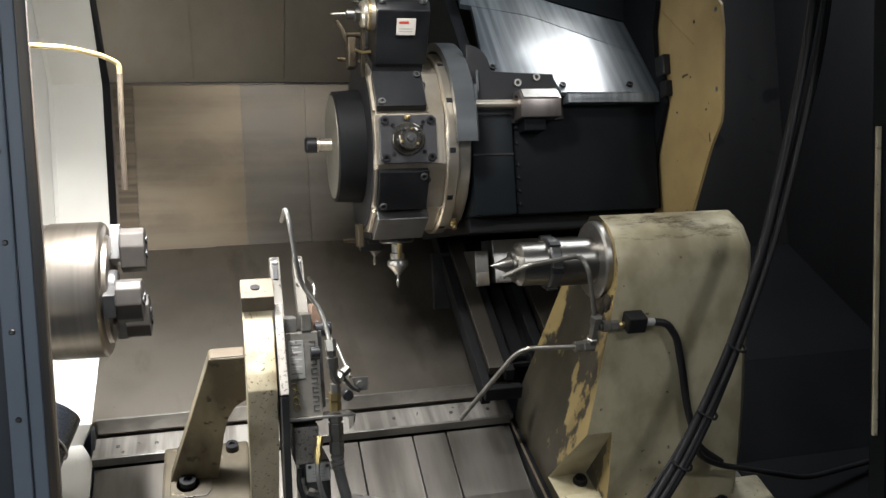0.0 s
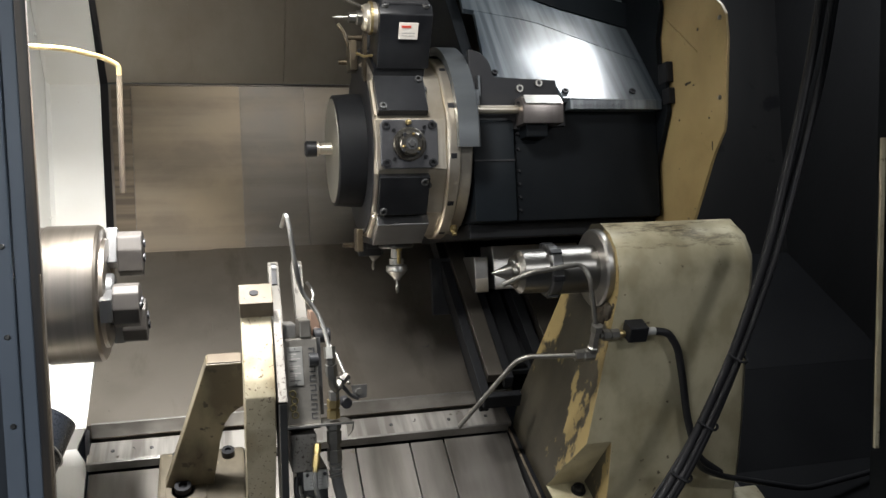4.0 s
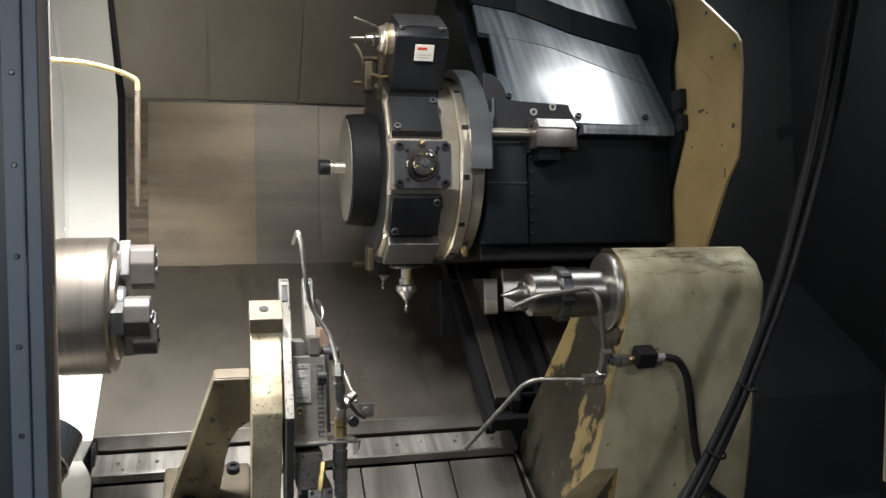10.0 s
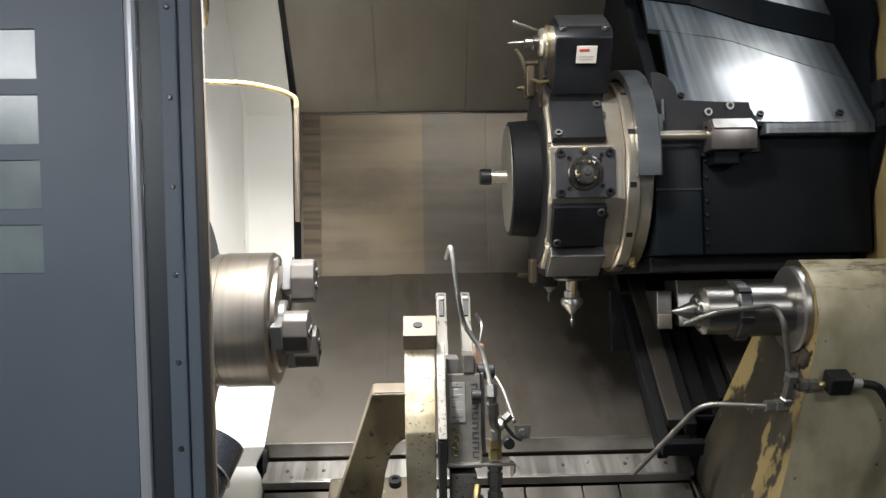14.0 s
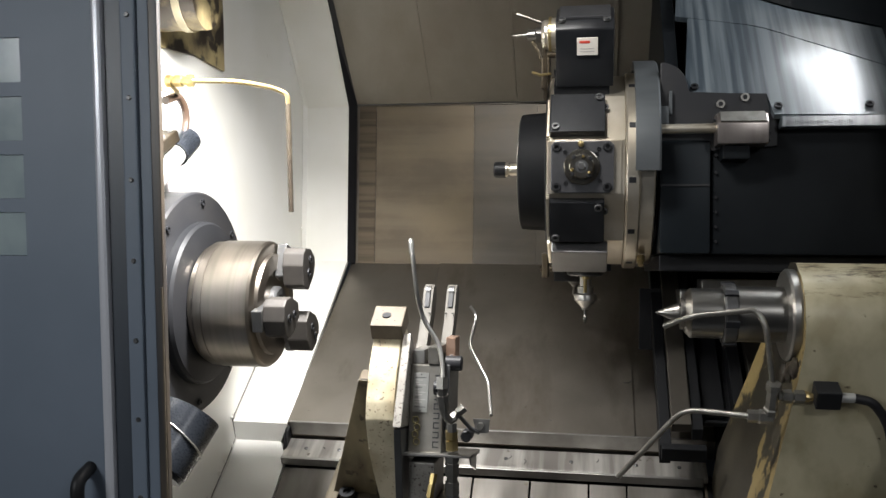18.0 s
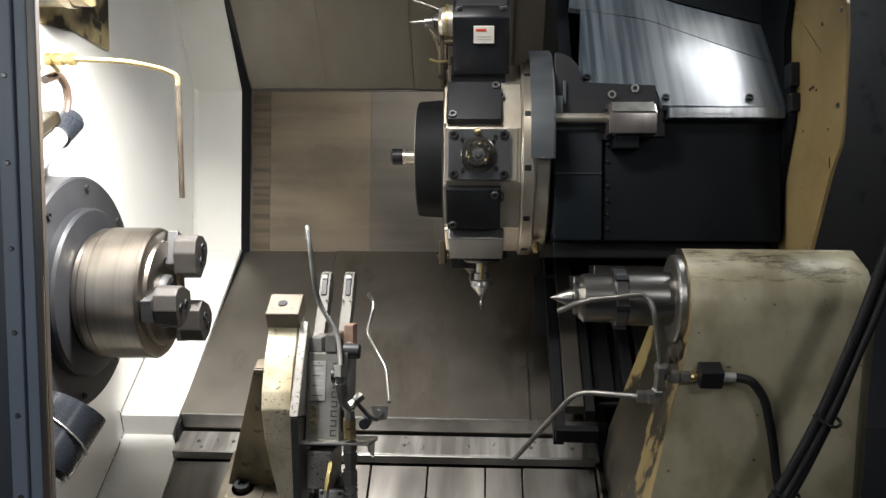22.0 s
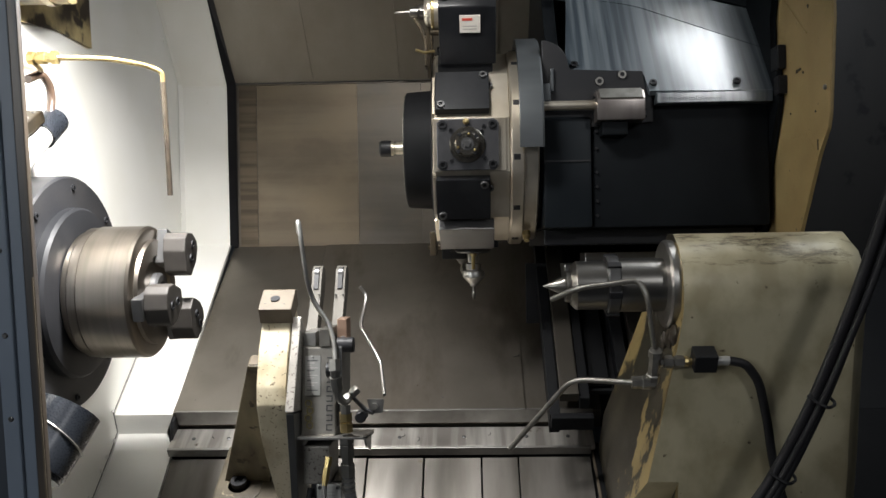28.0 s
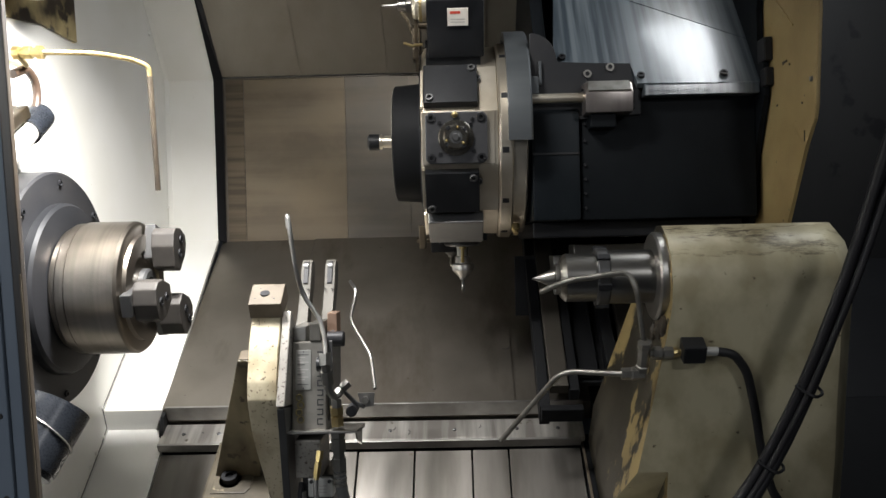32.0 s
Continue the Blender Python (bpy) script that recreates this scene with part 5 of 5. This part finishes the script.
for v, w in ((-0.091, 0.373), (-0.105, 0.540), (0.0, 0.645)):
    part("panel_rivet", turned([(1.474, 0.004), (1.4785, 0.0055)], (0, v, w), "X", 10), GROUNDDULL, side)
for v, w, dv, dw in ((0.022, 0.427, 0.016, 0.004), (0.038, 0.425, 0.006, 0.006), (0.008, 0.418, 0.004, 0.004), (0.075, 0.35, 0.004, 0.004), (-0.048, 0.335, 0.004, 0.004), (-0.020, 0.535, 0.005, 0.006), (-0.055, 0.265, 0.002, 0.020)):
    part("smudge", bx((1.4765, v, w), (1.4782, v + dv, w + dw)), STAIN, side)
part("scratch", tube([(1.4778, v, w) for v, w in ((0.105, 0.300), (-0.002, 0.303), (-0.039, 0.267))], 0.0004, 5), YELLOW, side)
part("fold_line", tube([(1.4775, 0.12, 0.60), (1.4775, 0.02, 0.515), (1.4775, -0.01, 0.49)], 0.0022, 6), YELLOW, side)
part("catch", bx((1.460, 0.094, 0.446), (1.4775, 0.135, 0.494), 0.003), BLACK, carriage)
part("catch", bx((1.460, 0.090, 0.395), (1.4775, 0.12, 0.432), 0.003), BLACK, carriage)

# saddle that carries the carriage over the covers
saddle = thing("saddle", "oily steel slideways under the carriage", "saddle", at=Matrix.Translation((SLIDE[0], 0, 0)))


def ramp(name, x0, x1, y0, y1, drop, deep, mat, label=""):
    """A bar that lies on the sloping saddle."""
    z0, z1 = 0.733 + 0.25 * (y0 - 0.083) - drop, 0.733 + 0.25 * (y1 - 0.083) - drop
    return part(name, prism([(y0, z0 - deep), (y0, z0), (y1, z1), (y1, z1 - deep)], x0, x1, bevel=0.002), mat, saddle, label)


part("front_bar", bx((1.006, 0.008, 0.680), (1.096, 0.026, 0.714), 0.003), OILSHADE, saddle)
# Floor, walls and rails are near black to hold the shade under the carriage.
ramp("floor", 1.004, 1.46, 0.125, 0.86, 0.052, 0.012, OILSHADE)
ramp("left_wall", 1.004, 1.027, 0.027, 0.80, 0.012, 0.05, OILSHADE)
ramp("gib", 1.029, 1.070, 0.069, 0.70, 0.0, 0.022, GIB, "ground steel slideway")
ramp("gib_side", 1.0715, 1.094, 0.066, 0.70, 0.009, 0.03, OILSHADE)
ramp("slide_floor", 1.0955, 1.146, 0.130, 0.60, 0.034, 0.012, OILSHADE)
ramp("rail", 1.161, 1.188, 0.130, 0.62, 0.006, 0.04, OILSHADE)
ramp("centre_plate", 1.201, 1.294, 0.130, 0.40, 0.0, 0.03, GIB, "ground centre plate")
ramp("rail", 1.2955, 1.334, 0.130, 0.62, 0.008, 0.04, OILSHADE)
apron = thing("slide_block", "ground steel slide block with three holes", "block", at=Matrix.Translation((-0.013, -0.06, -0.015)) @ RIDE)
part("block", prism([(0.433, 0.014), (0.449, 0.126), (0.55, 0.126), (0.55, 0.014)], 1.124, 1.362, bevel=0.003), GROUNDDULL, apron)
part("upper_face", prism([(0.4385, 0.070), (0.4465, 0.125), (0.45, 0.125), (0.442, 0.070)], 1.126, 1.360), GROUNDDULL, apron, "raised upper half of the block")
for x in (1.198, 1.238, 1.277):
    part("hole", turned([(0.4305, 0.006), (0.436, 0.006)], (x, 0, 0.024), "Y", 14), BLACK, apron)
part("side_block", bx((1.075, 0.445, 0.008), (1.112, 0.55, 0.10), 0.003), GROUNDDULL, apron)
part("bright_lower_face", bx((1.077, 0.443, 0.010), (1.110, 0.4455, 0.044), 0.0008), NICKEL, apron, "bright lower half of the side block")
part("side_block", bx((1.368, 0.445, 0.008), (1.424, 0.55, 0.10), 0.003), PANSTEEL, apron)
# Black plate standing in for the shade behind the blocks.
part("shade_plate", bx((0.99, 0.56, -0.05), (1.455, 0.58, 0.10)), BLACK, apron)

# ---- fittings on the spindle end wall ----
pipe = thing("coolant_pipe", "bent brass coolant pipe with a dark drooping end", "pipe")
part("fitting", turned([(0.096, 0.008), (0.100, 0.012), (0.110, 0.012), (0.111, 0.008), (0.116, 0.008), (0.117, 0.0115), (0.130, 0.0115), (0.131, 0.0085), (0.140, 0.0085), (0.141, 0.012), (0.150, 0.012), (0.151, 0.007)], (0, 0.06, 1.497), "X", 8), BRASSBRIGHT, pipe)
part("feed_tube", tube([(0.105, 0.058, 1.492), (0.096, 0.10, 1.462), (0.06, 0.15, 1.445), (0.004, 0.20, 1.44)], 0.0045, 8, radius=0.02), BRASS, pipe, smooth=60)
part("tube", tube([(0.148, 0.06, 1.497), (0.22, 0.105, 1.480), (0.270, 0.148, 1.452), (0.294, 0.153, 1.437), (0.2935, 0.148, 1.418)], 0.0048, 12, radius=0.03), BRASS, pipe, "bright brass tube", smooth=60)
part("tube_end", tube([(0.2935, 0.148, 1.42), (0.291, 0.128, 1.35), (0.287, 0.085, 1.215)], 0.0052, 12), STAIN, pipe, "blackened pipe end", smooth=60)
hook = thing("hooked_hose", "bent brown hose hooked on the wall", "hose")
part("hose", tube([(0.08, 0.071, 1.456), (0.08, 0.125, 1.449), (0.081, 0.141, 1.42), (0.08, 0.137, 1.395), (0.08, 0.11, 1.366), (0.08, 0.06, 1.362), (0.07, 0.0, 1.378), (0.004, -0.05, 1.39)], 0.0078, 12, radius=0.022), BROWNHOSE, hook, smooth=60)
arm = thing("probe_arm", "grey tool probe arm with a black nose", "probe")
part("tube", tube([(0.004, -0.16, 1.30), (0.06, -0.085, 1.325), (0.08, -0.04, 1.338), (0.08, 0.07, 1.351)], 0.021, 20, radius=0.03), PROBE, arm, "pale grey tube", smooth=60)
part("nose", tube([(0.08, 0.062, 1.350), (0.08, 0.128, 1.356)], 0.0255, 24), CANBLACK, arm, "black rubber nose", smooth=60)
part("mount", bx((0.004, -0.02, 1.375), (0.092, 0.072, 1.398), 0.003), BRASSDARK, arm, "oily brown mounting block")
for y in (0.0, 0.03, 0.06):
    part("mount_screw", turned([(1.397, 0.005), (1.401, 0.004)], (0.080, y, 0), "Z", 8), GROUNDDULL, arm)
lamp = thing("lamp_housing", "stained cream lamp housing on the wall", "lamp housing")
part("back_plate", prism([(0.10, 1.58), (0.21, 1.526), (0.37, 1.462), (0.504, 1.384), (0.556, 1.50), (0.66, 1.80), (0.10, 1.80)], 0.0045, 0.012), STAINEDCREAM, lamp, "sooty cream plate")
part("drum", tube([(0.01, 0.25, 1.605), (0.12, 0.25, 1.605)], 0.06, 32), STAINEDCREAM, lamp, smooth=40)
part("rim", tube([(0.075, 0.25, 1.605), (0.09, 0.25, 1.605)], 0.0635, 32), CREAM, lamp, smooth=40)
part("clamp_screw", tube([(0.05, 0.335, 1.585), (0.05, 0.37, 1.57)], 0.008, 10), GROUNDDULL, lamp)
roof_lamp = thing("machine_lamp", "long flat white machine lamp under the roof", "lamp", at=LAMP)
part("housing", bx((-0.07, -0.17, 0.014), (0.07, 0.17, 0.05), 0.006), PROBE, roof_lamp)
part("hanger", tube([LAMP.inverted() @ Vector((0.35, 0.09, 1.765)), LAMP.inverted() @ Vector((0.35, 0.09, 2.064))], 0.012, 12), PROBE, roof_lamp, smooth=60)
part("diffuser", bx((-0.06, -0.16, 0.006), (0.06, 0.16, 0.013)), LABEL, roof_lamp)
spot = thing("wall_plug", "round grey plug in the white wall", "plug")
part("plug", turned([(0.0, 0.024), (0.010, 0.024), (0.012, 0.021)], (0, 0.215, 1.458), n=20), PROBE, spot, smooth=40)
can = thing("black_canister", "black plastic canister with a wire clamp", "canister")
CA, CB = Vector((0.163, -0.25, 0.966)), Vector((0.128, -0.345, 0.919))
way = (CB - CA).normalized()
part("body", tube([CA - way * 0.004, CA + way * 0.004, CB - way * 0.004], 0.055, 40), CANBLACK, can, smooth=60)
part("cap", tube([CB - way * 0.012, CB + way * 0.006], 0.051, 40), CANBLACK, can, smooth=60)
side_v = way.orthogonal().normalized()
up_v = way.cross(side_v)
part("clamp", tube([CA.lerp(CB, 0.42) + 0.0565 * (math.cos(a) * side_v + math.sin(a) * up_v) + way * 0.012 * math.sin(a) for a in [2 * math.pi * j / 28 for j in range(29)]], 0.002, 6), FITTINGLIGHT, can, "bright wire clamp")
part("sticker", bx((0.118, -0.362, 1.062), (0.150, -0.359, 1.118)), LABEL, can, "white sticker with a red mark")
part("sticker_mark", bx((0.122, -0.3635, 1.082), (0.146, -0.3622, 1.088)), REDMARK, can)
part("holder", bx((0.004, -0.355, 0.96), (0.128, -0.28, 1.12), 0.004), BLACK, can)

# ---- sliding door ----
door_frame = SLANT @ Matrix.Translation((0, -0.38, 0.10)) @ Matrix.Rotation(radians(5.7), 4, "X")
door = thing("door_1", "slate grey sliding machine door with small windows", "door", kind="structure", at=door_frame)
LO, HI = -0.85, 0.95
part("edge_strip", bx((0.197, -0.006, LO), (0.2125, 0.006, HI), 0.002), DOOREDGE, door, "worn brown rubbed edge")
part("inner_rail", bx((0.176, -0.002, LO), (0.1965, 0.006, HI), 0.002), DOORGREY, door)
strip = part("screw_strip", bx((0.150, -0.008, LO), (0.1755, 0.006, HI), 0.003), DOORGREY, door)
for j in range(14):
    part("strip_screw", turned([(-0.011, 0.003), (-0.0095, 0.0042), (-0.007, 0.0042)], (0.1635, 0, LO + 0.06 + 0.1285 * j), "Y", 10), DARKSTEEL, strip)
part("groove", bx((0.1195, -0.001, LO), (0.1495, 0.006, HI)), DOORDARK, door)
part("worn_edge", bx((0.2085, -0.0085, LO), (0.2115, -0.0062, -0.06), 0.0008), CREAMBARE, door, "paint rubbed off to bare metal")
part("bright_trim", bx((0.101, -0.010, LO), (0.119, 0.006, HI), 0.006), TRIM, door, "bright metal trim strip")
COLS = ((-0.195, -0.122), (-0.099, -0.026))
ROWS = [0.303 - 0.0935 * j for j in range(4)]
xs = [-0.75, COLS[0][0], COLS[0][1], COLS[1][0], COLS[1][1], 0.1005]
for a, b in ((xs[0], xs[1]), (xs[2], xs[3]), (xs[4], xs[5])):
    part("panel", bx((a, -0.006, LO), (b, 0.006, HI)), DOORGREY, door)
for a, b in COLS:
    edges = [HI] + [e for r in ROWS for e in (r + 0.0355, r - 0.0355)] + [LO]
    for hi, lo in zip(edges[::2], edges[1::2]):
        part("panel_bar", bx((a, -0.006, lo), (b, 0.006, hi)), DOORGREY, door)
    for r in ROWS:
        part("pane", bx((a + 0.0005, -0.001, r - 0.035), (b - 0.0005, 0.003, r + 0.035)), WINDOW, door, "dusty window pane")
pull = part("door_handle", tube([(0.075, -0.005, -0.36), (0.075, -0.045, -0.37), (0.075, -0.045, -0.54), (0.075, -0.005, -0.55)], 0.011, 14, radius=0.025), BLACK, door, "black bow handle", smooth=60)

# ---- front of the enclosure beside the opening ----
jamb = thing("wall_front_right", "black front panel with a pale edge strip", "wall", kind="structure", at=door_frame)
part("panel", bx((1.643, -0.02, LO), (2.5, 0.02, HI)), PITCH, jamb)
part("edge_trim", bx((1.632, -0.004, -0.46), (1.642, 0.002, 0.12), 0.001), CREAM, jamb, "thin cream edge strip")

# ---- loose chips of metal on the covers ----
random.seed(5)
for x, y, z, big in ((0.973, 0.34, 0.628, 0.016), (0.70, 0.128, 0.5605, 0.010), (0.735, 0.115, 0.5605, 0.012), (0.60, 0.14, 0.5605, 0.008), (0.90, 0.13, 0.5605, 0.009), (0.25, 0.125, 0.5605, 0.006), (0.36, 0.14, 0.5605, 0.007), (0.79, 0.20, 0.6135, 0.005), (0.30, -0.03, 0.4955, 0.008), (0.67, -0.02, 0.4955, 0.009), (0.83, -0.06, 0.4955, 0.007)):
    big *= 0.6
    chip = thing("steel_chip", "small dark curl of cut steel", "metal chip", group="loose steel chips", at=Matrix.Translation((x, y, z)) @ Matrix.Rotation(random.uniform(0, 6.28), 4, "Z"))
    part("curl", tube([(-big, 0, 0.0015), (-0.2 * big, 0.45 * big, 0.002), (0.5 * big, 0.1 * big, 0.0015), (big, -0.6 * big, 0.0015)], 0.0007, 6, radius=big * 0.3), DARKSTEEL, chip, smooth=60)
